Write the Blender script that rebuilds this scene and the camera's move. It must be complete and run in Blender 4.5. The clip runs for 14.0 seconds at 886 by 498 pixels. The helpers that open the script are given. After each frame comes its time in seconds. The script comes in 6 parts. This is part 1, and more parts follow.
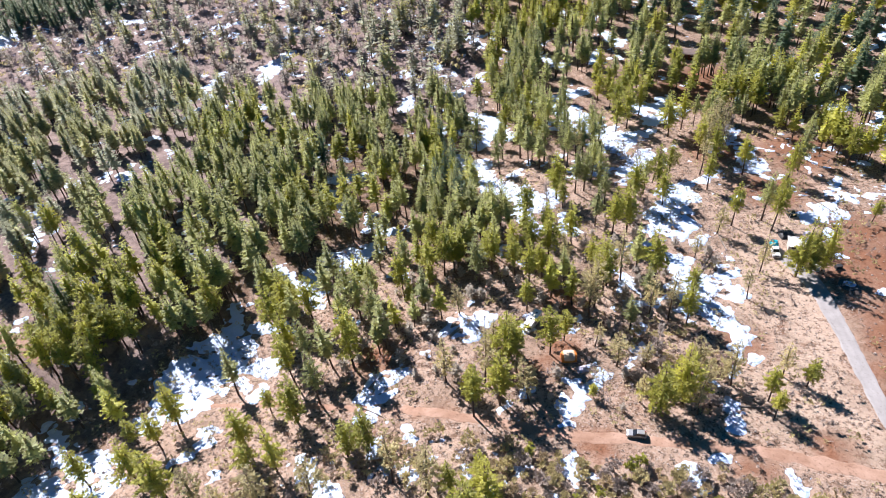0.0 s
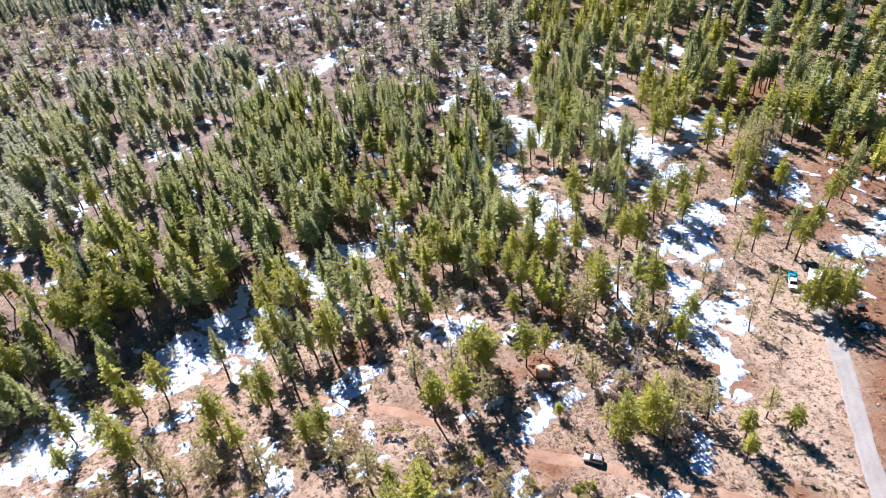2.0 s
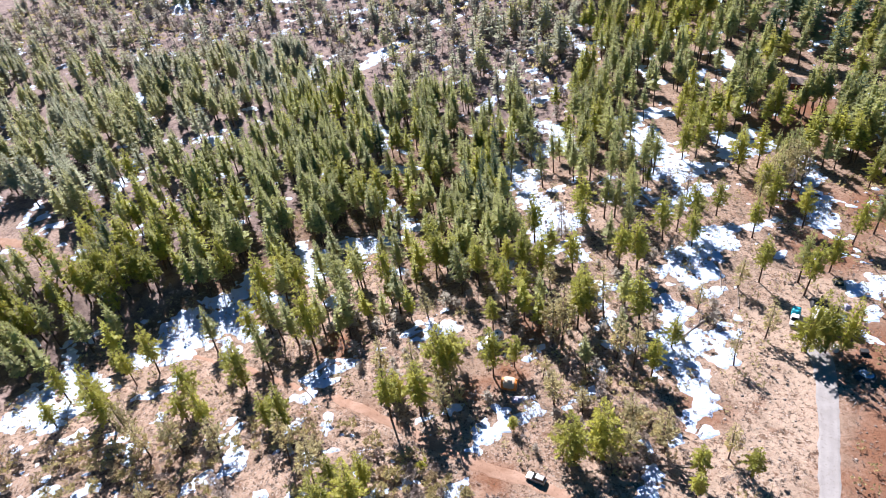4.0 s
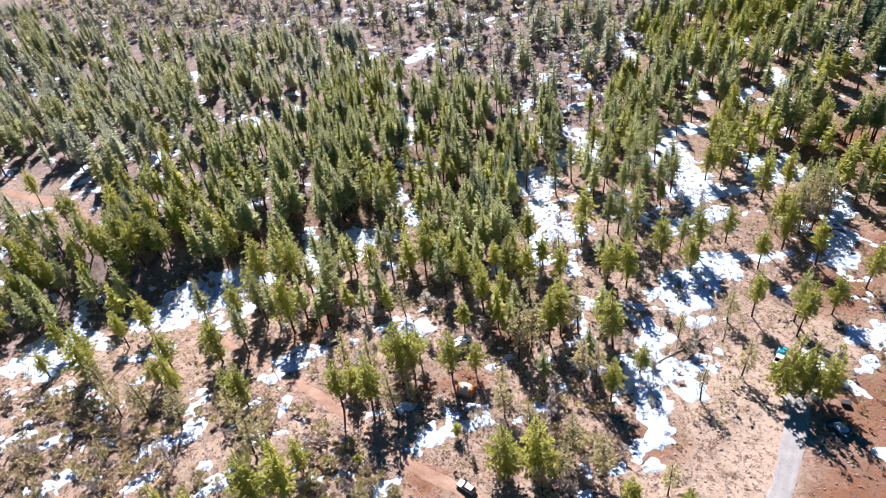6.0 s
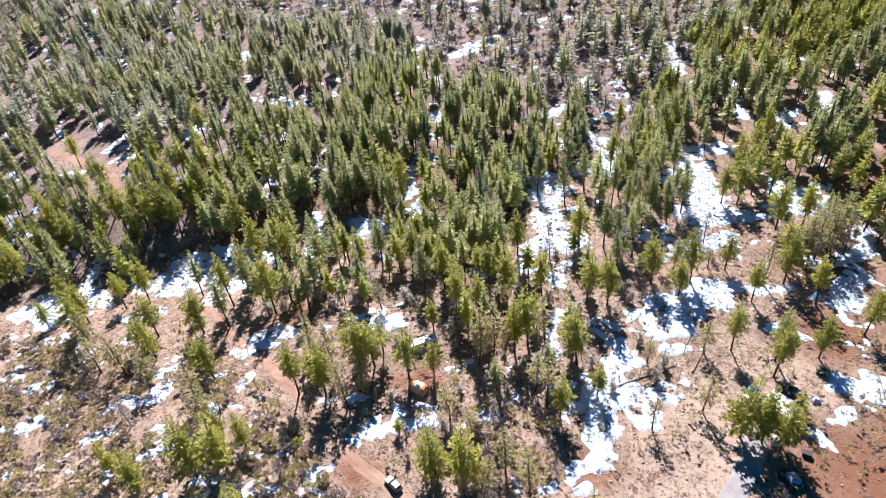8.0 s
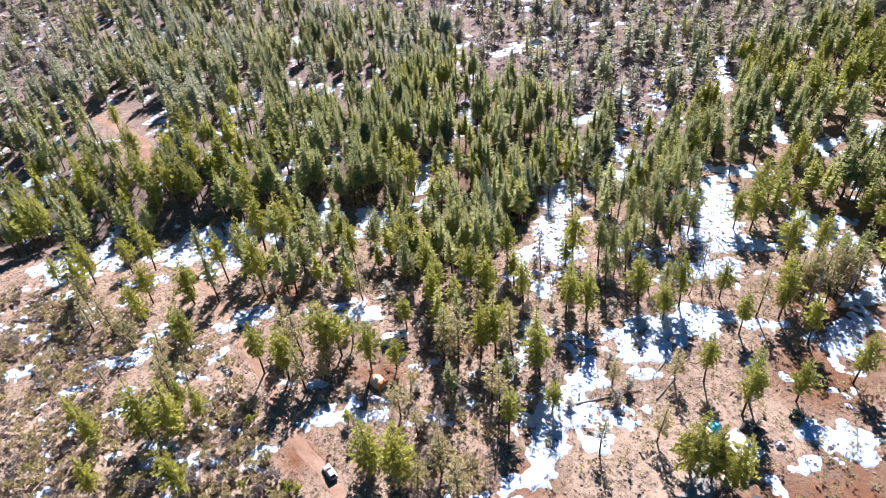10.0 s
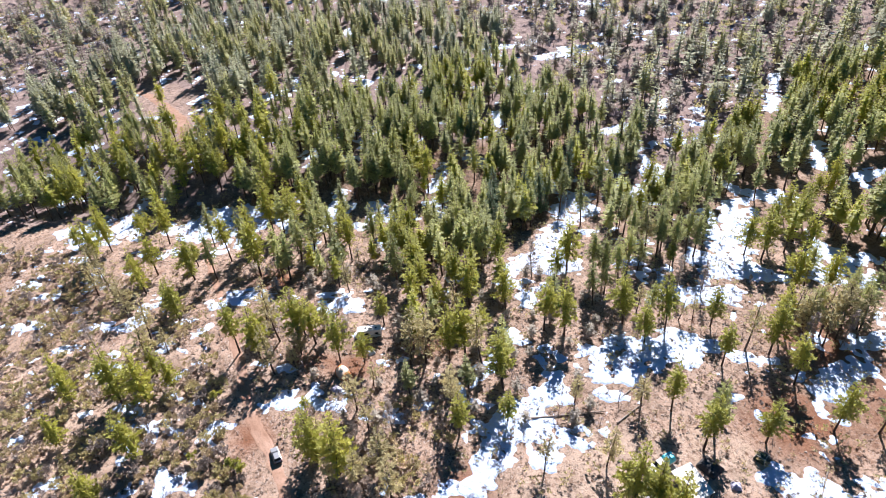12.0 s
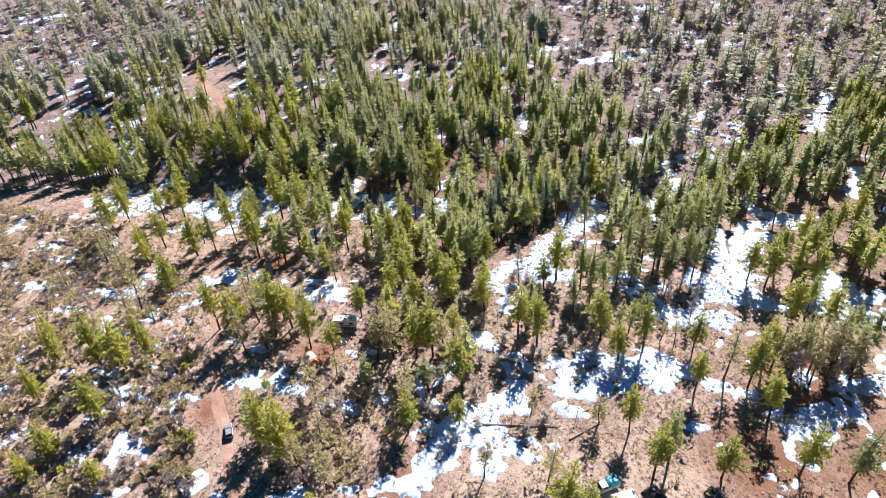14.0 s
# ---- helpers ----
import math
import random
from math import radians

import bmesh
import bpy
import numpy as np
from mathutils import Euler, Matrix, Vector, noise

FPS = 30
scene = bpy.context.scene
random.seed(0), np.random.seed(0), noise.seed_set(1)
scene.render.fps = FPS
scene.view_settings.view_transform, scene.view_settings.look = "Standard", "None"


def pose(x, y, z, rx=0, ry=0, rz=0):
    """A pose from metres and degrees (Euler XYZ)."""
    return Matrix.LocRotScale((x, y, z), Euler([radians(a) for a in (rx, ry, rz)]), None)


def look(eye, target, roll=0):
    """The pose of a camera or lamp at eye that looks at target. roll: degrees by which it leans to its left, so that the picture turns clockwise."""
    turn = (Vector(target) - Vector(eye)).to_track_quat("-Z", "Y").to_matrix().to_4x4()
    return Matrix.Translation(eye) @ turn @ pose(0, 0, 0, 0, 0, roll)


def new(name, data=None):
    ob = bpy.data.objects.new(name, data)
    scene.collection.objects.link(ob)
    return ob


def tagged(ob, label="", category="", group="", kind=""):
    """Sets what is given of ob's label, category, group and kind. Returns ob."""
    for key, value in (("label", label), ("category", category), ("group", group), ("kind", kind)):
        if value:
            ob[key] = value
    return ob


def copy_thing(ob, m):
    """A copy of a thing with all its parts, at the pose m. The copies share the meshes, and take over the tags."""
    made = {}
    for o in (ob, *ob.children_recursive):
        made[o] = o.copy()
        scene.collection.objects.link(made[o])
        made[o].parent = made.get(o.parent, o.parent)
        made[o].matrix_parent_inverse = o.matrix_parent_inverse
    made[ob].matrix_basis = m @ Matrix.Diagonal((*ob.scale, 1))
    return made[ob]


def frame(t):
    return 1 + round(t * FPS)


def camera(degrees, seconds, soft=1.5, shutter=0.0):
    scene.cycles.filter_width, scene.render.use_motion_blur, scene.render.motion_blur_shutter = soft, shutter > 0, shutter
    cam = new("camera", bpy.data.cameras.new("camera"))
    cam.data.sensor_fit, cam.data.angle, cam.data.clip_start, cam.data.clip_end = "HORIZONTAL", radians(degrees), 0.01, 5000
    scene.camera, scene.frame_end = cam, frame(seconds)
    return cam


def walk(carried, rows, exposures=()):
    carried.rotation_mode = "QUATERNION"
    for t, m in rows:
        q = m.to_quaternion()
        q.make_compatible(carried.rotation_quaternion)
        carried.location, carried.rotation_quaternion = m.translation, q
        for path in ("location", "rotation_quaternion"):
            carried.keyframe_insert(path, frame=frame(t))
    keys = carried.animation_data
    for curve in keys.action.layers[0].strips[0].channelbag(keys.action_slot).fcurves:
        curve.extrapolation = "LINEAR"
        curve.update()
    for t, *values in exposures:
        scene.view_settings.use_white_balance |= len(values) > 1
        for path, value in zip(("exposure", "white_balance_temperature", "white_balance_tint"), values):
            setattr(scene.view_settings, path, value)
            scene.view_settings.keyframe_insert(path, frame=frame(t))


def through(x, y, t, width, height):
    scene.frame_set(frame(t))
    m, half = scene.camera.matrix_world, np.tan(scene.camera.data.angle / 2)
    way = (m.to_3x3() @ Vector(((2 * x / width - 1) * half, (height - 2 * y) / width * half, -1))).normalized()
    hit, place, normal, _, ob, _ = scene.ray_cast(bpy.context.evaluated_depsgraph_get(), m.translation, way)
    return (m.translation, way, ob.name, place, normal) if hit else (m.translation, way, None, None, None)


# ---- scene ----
# ---- the flight ----
cam = camera(68.2, 14.0, 0.32)
METRES, EYE, TILT, LEAN, TURN = 158.2, 115.0, 0.0, 0.0, 23.3
ROWS = [
    (0.0, 0.0, 0.0, 0.0, -3.86, -39.17, 4.74),
    (0.5, 0.037, 0.0005, -0.0029, -1.63, -39.03, 5.08),
    (1.0, 0.0741, 0.002, -0.0049, 0.66, -38.89, 5.26),
    (1.5, 0.111, 0.0044, -0.0068, 2.87, -38.76, 5.5),
    (2.0, 0.1478, 0.0082, -0.009, 5.03, -38.6, 5.67),
    (2.5, 0.1846, 0.0135, -0.0107, 7.24, -38.44, 5.77),
    (3.0, 0.221, 0.0202, -0.0124, 9.39, -38.3, 5.91),
    (5.5, 0.4003, 0.0731, -0.0201, 20.33, -37.73, 6.01),
    (6.0, 0.4344, 0.0876, -0.0221, 22.56, -37.63, 5.76),
    (6.5, 0.4685, 0.1035, -0.0239, 24.77, -37.55, 5.6),
    (7.0, 0.5007, 0.1203, -0.0256, 26.95, -37.51, 5.36),
    (7.5, 0.5322, 0.138, -0.0271, 29.1, -37.44, 5.09),
    (8.0, 0.5621, 0.1564, -0.0285, 31.17, -37.39, 4.85),
    (10.5, 0.6954, 0.2588, -0.0333, 41.42, -37.16, 3.74),
    (11.0, 0.7199, 0.2825, -0.034, 43.47, -37.1, 3.65),
    (11.5, 0.7438, 0.307, -0.035, 45.5, -37.04, 3.55),
    (12.0, 0.7672, 0.3323, -0.0363, 47.53, -36.98, 3.45),
    (12.5, 0.7895, 0.3582, -0.0376, 49.52, -36.94, 3.35),
    (13.0, 0.811, 0.3848, -0.0392, 51.48, -36.91, 3.25),
    (13.5, 0.8313, 0.412, -0.0406, 53.44, -36.88, 3.17),
    (14.0, 0.8505, 0.4403, -0.0419, 55.41, -36.83, 3.09),
]
EXPOSURE = 1.41
walk(cam, [(t, pose(0, 0, EYE, TILT, LEAN, TURN) @ pose(METRES * x, METRES * y, METRES * z, 90 + pitch, roll, yaw)) for t, x, y, z, yaw, pitch, roll in ROWS],
     [(0.0, EXPOSURE), (14.0, EXPOSURE)])

# ---- daylight: clear winter sky, sun ahead of the camera ----
SUN_DIR = Vector((-0.819, 0.574, 0.0)).normalized()
SUN_UP = radians(41.0)
world = bpy.data.worlds.new("sky")
scene.world = world
world.use_nodes = True
wn = world.node_tree.nodes
sky = wn.new("ShaderNodeTexSky")
sky.sky_type = "NISHITA"
sky.sun_disc = False
sky.sun_elevation = SUN_UP
sky.sun_rotation = math.atan2(SUN_DIR.x, SUN_DIR.y)
sky.altitude = 1800.0
sky.dust_density = 0.3
sky.ozone_density = 3.0
wn["Background"].inputs[1].default_value = 0.032
deep = wn.new("ShaderNodeHueSaturation")
deep.inputs["Saturation"].default_value = 3.0
world.node_tree.links.new(sky.outputs[0], deep.inputs["Color"])
world.node_tree.links.new(deep.outputs[0], wn["Background"].inputs[0])
sun = new("sun", bpy.data.lights.new("sun", "SUN"))
sun.data.energy = 5.0
sun.data.angle = radians(0.53)
sun.data.color = (1.0, 0.945, 0.97)
sun.matrix_world = look((0, 0, 0), -(SUN_DIR * math.cos(SUN_UP) + Vector((0, 0, math.sin(SUN_UP)))))

# ---- materials ----


class Nodes:
    """A short hand for building a node material."""

    def __init__(self, name):
        self.m = bpy.data.materials.new(name)
        self.m.use_nodes = True
        self.t = self.m.node_tree
        self.t.nodes.clear()
        self.out = self.t.nodes.new("ShaderNodeOutputMaterial")
        self.coord = self.t.nodes.new("ShaderNodeTexCoord").outputs["Object"]

    def put(self, kind, **sockets):
        n = self.t.nodes.new(kind)
        for key, value in sockets.items():
            self.join(value, n.inputs[key])
        return n

    def join(self, value, socket):
        if isinstance(value, bpy.types.NodeSocket):
            self.t.links.new(value, socket)
        else:
            socket.default_value = value

    def noise(self, scale, detail=4.0, rough=0.6, coord=None):
        n = self.put("ShaderNodeTexNoise", Scale=scale, Detail=detail, Roughness=rough)
        self.t.links.new(coord or self.coord, n.inputs["Vector"])
        return n.outputs["Fac"]

    def ramp(self, fac, lo, hi):
        n = self.put("ShaderNodeMapRange", Value=fac)
        n.inputs["From Min"].default_value, n.inputs["From Max"].default_value = lo, hi
        return n.outputs["Result"]

    def mix(self, fac, a, b):
        n = self.t.nodes.new("ShaderNodeMix")
        n.data_type = "RGBA"
        for value, socket in ((fac, n.inputs[0]), (a, n.inputs[6]), (b, n.inputs[7])):
            self.join((*value, 1.0) if isinstance(value, tuple) else value, socket)
        return n.outputs[2]

    def times(self, a, b):
        n = self.t.nodes.new("ShaderNodeMath")
        n.operation = "MULTIPLY"
        self.join(a, n.inputs[0]), self.join(b, n.inputs[1])
        return n.outputs[0]

    def attribute(self, name):
        n = self.t.nodes.new("ShaderNodeAttribute")
        n.attribute_name = name
        return n.outputs["Fac"]

    def bump(self, height, strength, distance):
        n = self.put("ShaderNodeBump", Height=height, Strength=strength, Distance=distance)
        return n.outputs["Normal"]

    def finish(self, colour, rough=0.9, metal=0.0, normal=None, spec=0.25):
        p = self.put("ShaderNodeBsdfPrincipled", Roughness=rough, Metallic=metal)
        p.inputs["Specular IOR Level"].default_value = spec
        self.join((*colour, 1.0) if isinstance(colour, tuple) else colour, p.inputs["Base Color"])
        if normal:
            self.t.links.new(normal, p.inputs["Normal"])
        self.t.links.new(p.outputs[0], self.out.inputs[0])
        return self.m


def soil_material():
    n = Nodes("soil")
    tan = n.mix(n.ramp(n.noise(0.06, 5), 0.35, 0.65), (0.318, 0.222, 0.168), (0.425, 0.314, 0.246))
    tan = n.mix(n.ramp(n.noise(0.45, 6, 0.75), 0.50, 0.61), tan, (0.148, 0.092, 0.0651))
    tan = n.mix(n.ramp(n.noise(1.2, 5, 0.75), 0.535, 0.575), tan, (0.0651, 0.0474, 0.0385))
    tan = n.mix(n.ramp(n.noise(2.3, 3, 0.6), 0.58, 0.62), tan, (0.39, 0.331, 0.296))
    tan = n.mix(n.times(n.attribute("pale"), n.ramp(n.noise(0.9, 5, 0.75), 0.56, 0.46)), tan, n.mix(n.noise(1.6, 4, 0.7), (0.335, 0.252, 0.194), (0.445, 0.35, 0.275)))
    red = n.mix(n.noise(0.5, 5, 0.7), (0.135, 0.055, 0.031), (0.25, 0.122, 0.073))
    col = n.mix(n.ramp(n.noise(0.22, 6, 0.65), 0.60, 0.80), tan, red)
    ragged = n.times(n.attribute("red"), n.ramp(n.noise(0.35, 5, 0.7), 0.2, 0.42))
    col = n.mix(ragged, col, red)
    litter = n.mix(n.ramp(n.noise(0.7, 5, 0.7), 0.35, 0.7), (0.0622, 0.0367, 0.0266), (0.178, 0.11, 0.071))
    shade = n.times(n.attribute("litter"), n.ramp(n.noise(0.25, 5, 0.7), 0.3, 0.5))
    col = n.mix(shade, col, litter)
    col = n.mix(n.times(n.ramp(n.noise(0.13, 6, 0.7), 0.47, 0.62), 0.5), col, n.mix(n.noise(0.9, 4, 0.7), (0.124, 0.084, 0.06), (0.24, 0.18, 0.14)))
    moor = n.mix(n.ramp(n.noise(0.3, 6, 0.75), 0.4, 0.62), (0.265, 0.206, 0.192), (0.11, 0.084, 0.086))
    col = n.mix(n.times(n.attribute("moor"), 0.8), col, moor)
    return n.finish(col, 0.95, normal=n.bump(n.noise(1.5, 6, 0.75), 0.6, 0.5), spec=0.1)


def track_material(name, a, b, speck):
    n = Nodes(name)
    col = n.mix(n.ramp(n.noise(0.25, 5, 0.6), 0.35, 0.65), a, b)
    col = n.mix(n.ramp(n.noise(1.6, 5, 0.7), 0.55, 0.72), col, speck)
    return n.finish(col, 0.93, normal=n.bump(n.noise(2.2, 5, 0.7), 0.5, 0.12), spec=0.15)


def snow_material():
    n = Nodes("old_snow")
    # Base colour carries the blue of sky-lit shade; sunlit parts clip to white.
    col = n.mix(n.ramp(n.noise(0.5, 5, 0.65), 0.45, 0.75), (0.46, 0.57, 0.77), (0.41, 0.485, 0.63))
    col = n.mix(n.ramp(n.noise(2.4, 4, 0.7), 0.64, 0.72), col, (0.305, 0.245, 0.207))
    return n.finish(col, 0.7, normal=n.bump(n.noise(1.1, 5, 0.7), 0.8, 0.4), spec=0.2)


def foliage(name, dark, light, dry, through=0.42, glow=0.35):
    """Needles: matt, thin enough to glow against the sun, tinted sprig by sprig and tree by tree."""
    n = Nodes(name)
    sprig = n.t.nodes.new("ShaderNodeNewGeometry").outputs["Random Per Island"]
    tree = n.t.nodes.new("ShaderNodeObjectInfo").outputs["Random"]
    stand = n.noise(0.09, 3, 0.6)
    lump = n.t.nodes.new("ShaderNodeMath")
    lump.operation = "ADD"
    each = n.t.nodes.new("ShaderNodeMath")
    each.operation = "ADD"
    n.join(n.attribute("tint"), each.inputs[0]), n.join(tree, each.inputs[1])
    part_of = n.t.nodes.new("ShaderNodeMath")
    part_of.operation = "FRACT"
    n.join(each.outputs[0], part_of.inputs[0])
    n.join(n.times(n.ramp(sprig, 0.0, 1.0), 0.5), lump.inputs[0]), n.join(n.times(part_of.outputs[0], 0.5), lump.inputs[1])
    col = n.mix(lump.outputs[0], dark, light)
    col = n.mix(n.times(n.ramp(stand, 0.45, 0.75), 0.4), col, dry)
    col = n.mix(n.times(tree, 0.25), col, dry)
    col = n.mix(n.ramp(sprig, 0.955, 0.985), col, (0.15, 0.0975, 0.0562))
    d = n.put("ShaderNodeBsdfDiffuse", Color=col, Roughness=0.6)
    w = n.put("ShaderNodeBsdfTranslucent", Color=n.mix(glow, col, (0.495, 0.48, 0.15)))
    g = n.put("ShaderNodeBsdfGlossy", Roughness=0.6, Color=(0.9, 0.95, 0.8, 1.0))
    mix = n.t.nodes.new("ShaderNodeMixShader")
    mix.inputs[0].default_value = through
    n.t.links.new(d.outputs[0], mix.inputs[1]), n.t.links.new(w.outputs[0], mix.inputs[2])
    sheen = n.t.nodes.new("ShaderNodeMixShader")
    sheen.inputs[0].default_value = 0.03
    n.t.links.new(mix.outputs[0], sheen.inputs[1]), n.t.links.new(g.outputs[0], sheen.inputs[2])
    n.t.links.new(sheen.outputs[0], n.out.inputs[0])
    return n.m


def mottled(name, a, b, scale=3.0, rough=0.85, metal=0.0, spec=0.3, bump=0.3):
    n = Nodes(name)
    col = n.mix(n.ramp(n.noise(scale, 5, 0.65), 0.35, 0.65), a, b)
    return n.finish(col, rough, metal, n.bump(n.noise(scale * 3, 4, 0.6), bump, 0.03), spec)


SOIL = soil_material()
CLAY = track_material("clay_track", (0.24, 0.142, 0.098), (0.34, 0.225, 0.17), (0.14, 0.08, 0.056))
GRAVEL = track_material("gravel_road", (0.24, 0.225, 0.222), (0.30, 0.284, 0.28), (0.19, 0.168, 0.158))
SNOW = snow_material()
LIME = foliage("lime_needles", (0.13, 0.15, 0.025), (0.72, 0.70, 0.11), (0.48, 0.41, 0.12), 0.5, 0.42)
GREEN = foliage("green_needles", (0.14, 0.165, 0.095), (0.68, 0.69, 0.265), (0.47, 0.44, 0.21), 0.5, 0.3)
DARK = foliage("dark_needles", (0.0838, 0.131, 0.082), (0.177, 0.247, 0.144), (0.159, 0.197, 0.122), 0.42, 0.1)
OLIVE = foliage("olive_sprays", (0.27, 0.23, 0.12), (0.76, 0.66, 0.34), (0.55, 0.45, 0.28), 0.48, 0.15)
GREYTWIG = foliage("grey_twigs", (0.22, 0.18, 0.16), (0.55, 0.46, 0.41), (0.34, 0.26, 0.24), 0.25, 0.0)
# grey twigs with the purple of distant haze put into their colour
HAZETWIG = foliage("mauve_twigs", (0.186, 0.154, 0.171), (0.373, 0.312, 0.338), (0.26, 0.2, 0.22), 0.15, 0.0)
TAN = foliage("tan_sprays", (0.28, 0.21, 0.13), (0.72, 0.58, 0.38), (0.53, 0.40, 0.27), 0.45, 0.1)
# brown scrub needles, their colour lifted and blued to take in haze
HAZEBROWN = foliage("browned_needles", (0.22, 0.185, 0.165), (0.54, 0.47, 0.40), (0.42, 0.36, 0.33), 0.35, 0.1)
# green and lime needles of far trees, aerial haze painted into both colours
HAZED = foliage("faded_needles", (0.19, 0.205, 0.175), (0.69, 0.69, 0.49), (0.53, 0.50, 0.40), 0.48, 0.2)
HAZED_LIME = foliage("pale_lime_needles", (0.19, 0.205, 0.11), (0.71, 0.69, 0.34), (0.52, 0.46, 0.28), 0.48, 0.35)
STRAW = foliage("straw_tufts", (0.22, 0.165, 0.11), (0.46, 0.37, 0.25), (0.34, 0.26, 0.18), 0.35, 0.0)
BARK = mottled("bark", (0.045, 0.03, 0.024), (0.105, 0.068, 0.05), 2.5)
DEADWOOD = mottled("dead_wood", (0.162, 0.131, 0.112), (0.274, 0.23, 0.199), 2.0)
STONE = mottled("field_stone", (0.162, 0.125, 0.106), (0.312, 0.268, 0.237), 0.8)
WHITE = mottled("white_panel", (0.64, 0.64, 0.631), (0.574, 0.566, 0.549), 0.9, 0.4, 0.0, 0.5, 0.05)
CREAM = mottled("cream_sheet", (0.455, 0.43, 0.381), (0.394, 0.363, 0.314), 1.2, 0.45, 0.0, 0.5, 0.1)
SILVER = mottled("silver_paint", (0.426, 0.435, 0.451), (0.492, 0.5, 0.508), 1.0, 0.28, 0.6, 0.5, 0.02)
GLASS = mottled("dark_glazing", (0.012, 0.014, 0.017), (0.02, 0.022, 0.026), 1.0, 0.08, 0.0, 0.5, 0.0)
RUBBER = mottled("rubber", (0.018, 0.018, 0.018), (0.03, 0.03, 0.03), 4.0, 0.85)
STEEL = mottled("steel", (0.45, 0.45, 0.46), (0.6, 0.6, 0.6), 2.0, 0.35, 0.9, 0.5, 0.02)
TEAL = mottled("teal_tarp", (0.012, 0.36, 0.47), (0.02, 0.45, 0.56), 1.5, 0.45, 0.0, 0.4, 0.4)
ORANGE = mottled("orange_nylon", (0.56, 0.165, 0.022), (0.62, 0.22, 0.05), 1.5, 0.6, 0.0, 0.3, 0.2)
PALE = mottled("pale_nylon", (0.492, 0.381, 0.283), (0.517, 0.43, 0.344), 1.5, 0.6, 0.0, 0.3, 0.2)
LILAC = mottled("lilac_tarp", (0.32, 0.307, 0.406), (0.406, 0.394, 0.48), 1.2, 0.6, 0.0, 0.3, 0.4)
BLACK = mottled("black_sheet", (0.0164, 0.0172, 0.0197), (0.0369, 0.0369, 0.041), 1.5, 0.6, 0.0, 0.4, 0.4)
FIELDGREEN = mottled("field_green_canvas", (0.0287, 0.0369, 0.0287), (0.0492, 0.0574, 0.041), 1.5, 0.7, 0.0, 0.3, 0.3)
OXBLOOD = mottled("oxblood_boards", (0.0799, 0.0216, 0.0184), (0.123, 0.0369, 0.0277), 1.2, 0.8)
TINROOF = mottled("faded_roof", (0.339, 0.258, 0.234), (0.406, 0.326, 0.295), 0.8, 0.6, 0.0, 0.4, 0.1)
LAMP = mottled("lamp_glass", (0.574, 0.574, 0.558), (0.64, 0.64, 0.623), 2.0, 0.15, 0.0, 0.5, 0.0)
REDLAMP = mottled("red_lens", (0.287, 0.0164, 0.0164), (0.369, 0.0246, 0.0246), 2.0, 0.2, 0.0, 0.5, 0.0)

# ---- building helpers ----


def lattice(ix, iy, seed):
    h = (ix.astype(np.int64) * 374761393 + iy.astype(np.int64) * 668265263 + seed * 974634777) & 0xFFFFFFFF
    h = ((h ^ (h >> 13)) * 1274126177) & 0xFFFFFFFF
    return ((h ^ (h >> 16)) & 0xFFFF) / 65535.0


def waves(x, y, size, seed):
    """Smooth noise in the plan, 0 to 1, with lumps about that many metres wide."""
    u, v = np.asarray(x, float) / size, np.asarray(y, float) / size
    i, j = np.floor(u), np.floor(v)
    a, b = u - i, v - j
    a, b = a * a * (3 - 2 * a), b * b * (3 - 2 * b)
    return (lattice(i, j, seed) * (1 - a) + lattice(i + 1, j, seed) * a) * (1 - b) + (lattice(i, j + 1, seed) * (1 - a) + lattice(i + 1, j + 1, seed) * a) * b


# A shallow ravine: points of its bed and how deep it is cut there.
RAVINE = [(-150, 20, 5.0), (-128, 48, 7.0), (-105, 76, 7.0), (-99, 104, 4.0), (-92, 130, 3.0), (-76, 185, 3.5), (-70, 225, 1.0)]


def ground_z(x, y):
    """The land falls gently to the north, drops to a snowy ravine in the west and rises again far off."""
    x, y0 = np.asarray(x, float), np.clip(np.asarray(y, float), -300, 420)
    z = -0.04 * (np.minimum(y0, 235) - 49) + 0.075 * np.maximum(0, y0 - 255)
    a, b = np.clip((-36 - x) / 30, 0, 1), np.clip((-125 - x) / 45, 0, 1)
    z = z - 3.4 * a * a * (3 - 2 * a) * (1 - 0.65 * b * b * (3 - 2 * b))
    cut = np.zeros(np.shape(x))
    for (ax, ay, ad), (bx, by, bd) in zip(RAVINE, RAVINE[1:]):
        dx, dy = bx - ax, by - ay
        s = np.clip(((x - ax) * dx + (y0 - ay) * dy) / (dx * dx + dy * dy), 0, 1)
        far = np.hypot(x - ax - s * dx, y0 - ay - s * dy)
        cut = np.maximum(cut, (ad + (bd - ad) * s) * np.exp(-(far / 24.0) ** 2))
    return z - cut + 0.7 * (waves(x, y, 38.0, 3) - 0.5) + 0.3 * (waves(x, y, 13.0, 4) - 0.5)


def gz(x, y):
    return float(ground_z(x, y))


def mesh_of(name, verts, faces, material):
    me = bpy.data.meshes.new(name)
    me.from_pydata([tuple(v) for v in verts], [], [tuple(f) for f in faces])
    me.materials.append(material)
    return me


def mesh_big(name, verts, tris, material):
    """A triangle mesh straight from arrays, for the large joined ones."""
    me = bpy.data.meshes.new(name)
    k = len(tris)
    me.vertices.add(len(verts)), me.loops.add(3 * k), me.polygons.add(k)
    me.vertices.foreach_set("co", np.asarray(verts, np.float32).ravel())
    me.loops.foreach_set("vertex_index", np.asarray(tris, np.int32).ravel())
    me.polygons.foreach_set("loop_start", np.arange(0, 3 * k, 3, dtype=np.int32))
    me.update(calc_edges=True)
    me.materials.append(material)
    return me


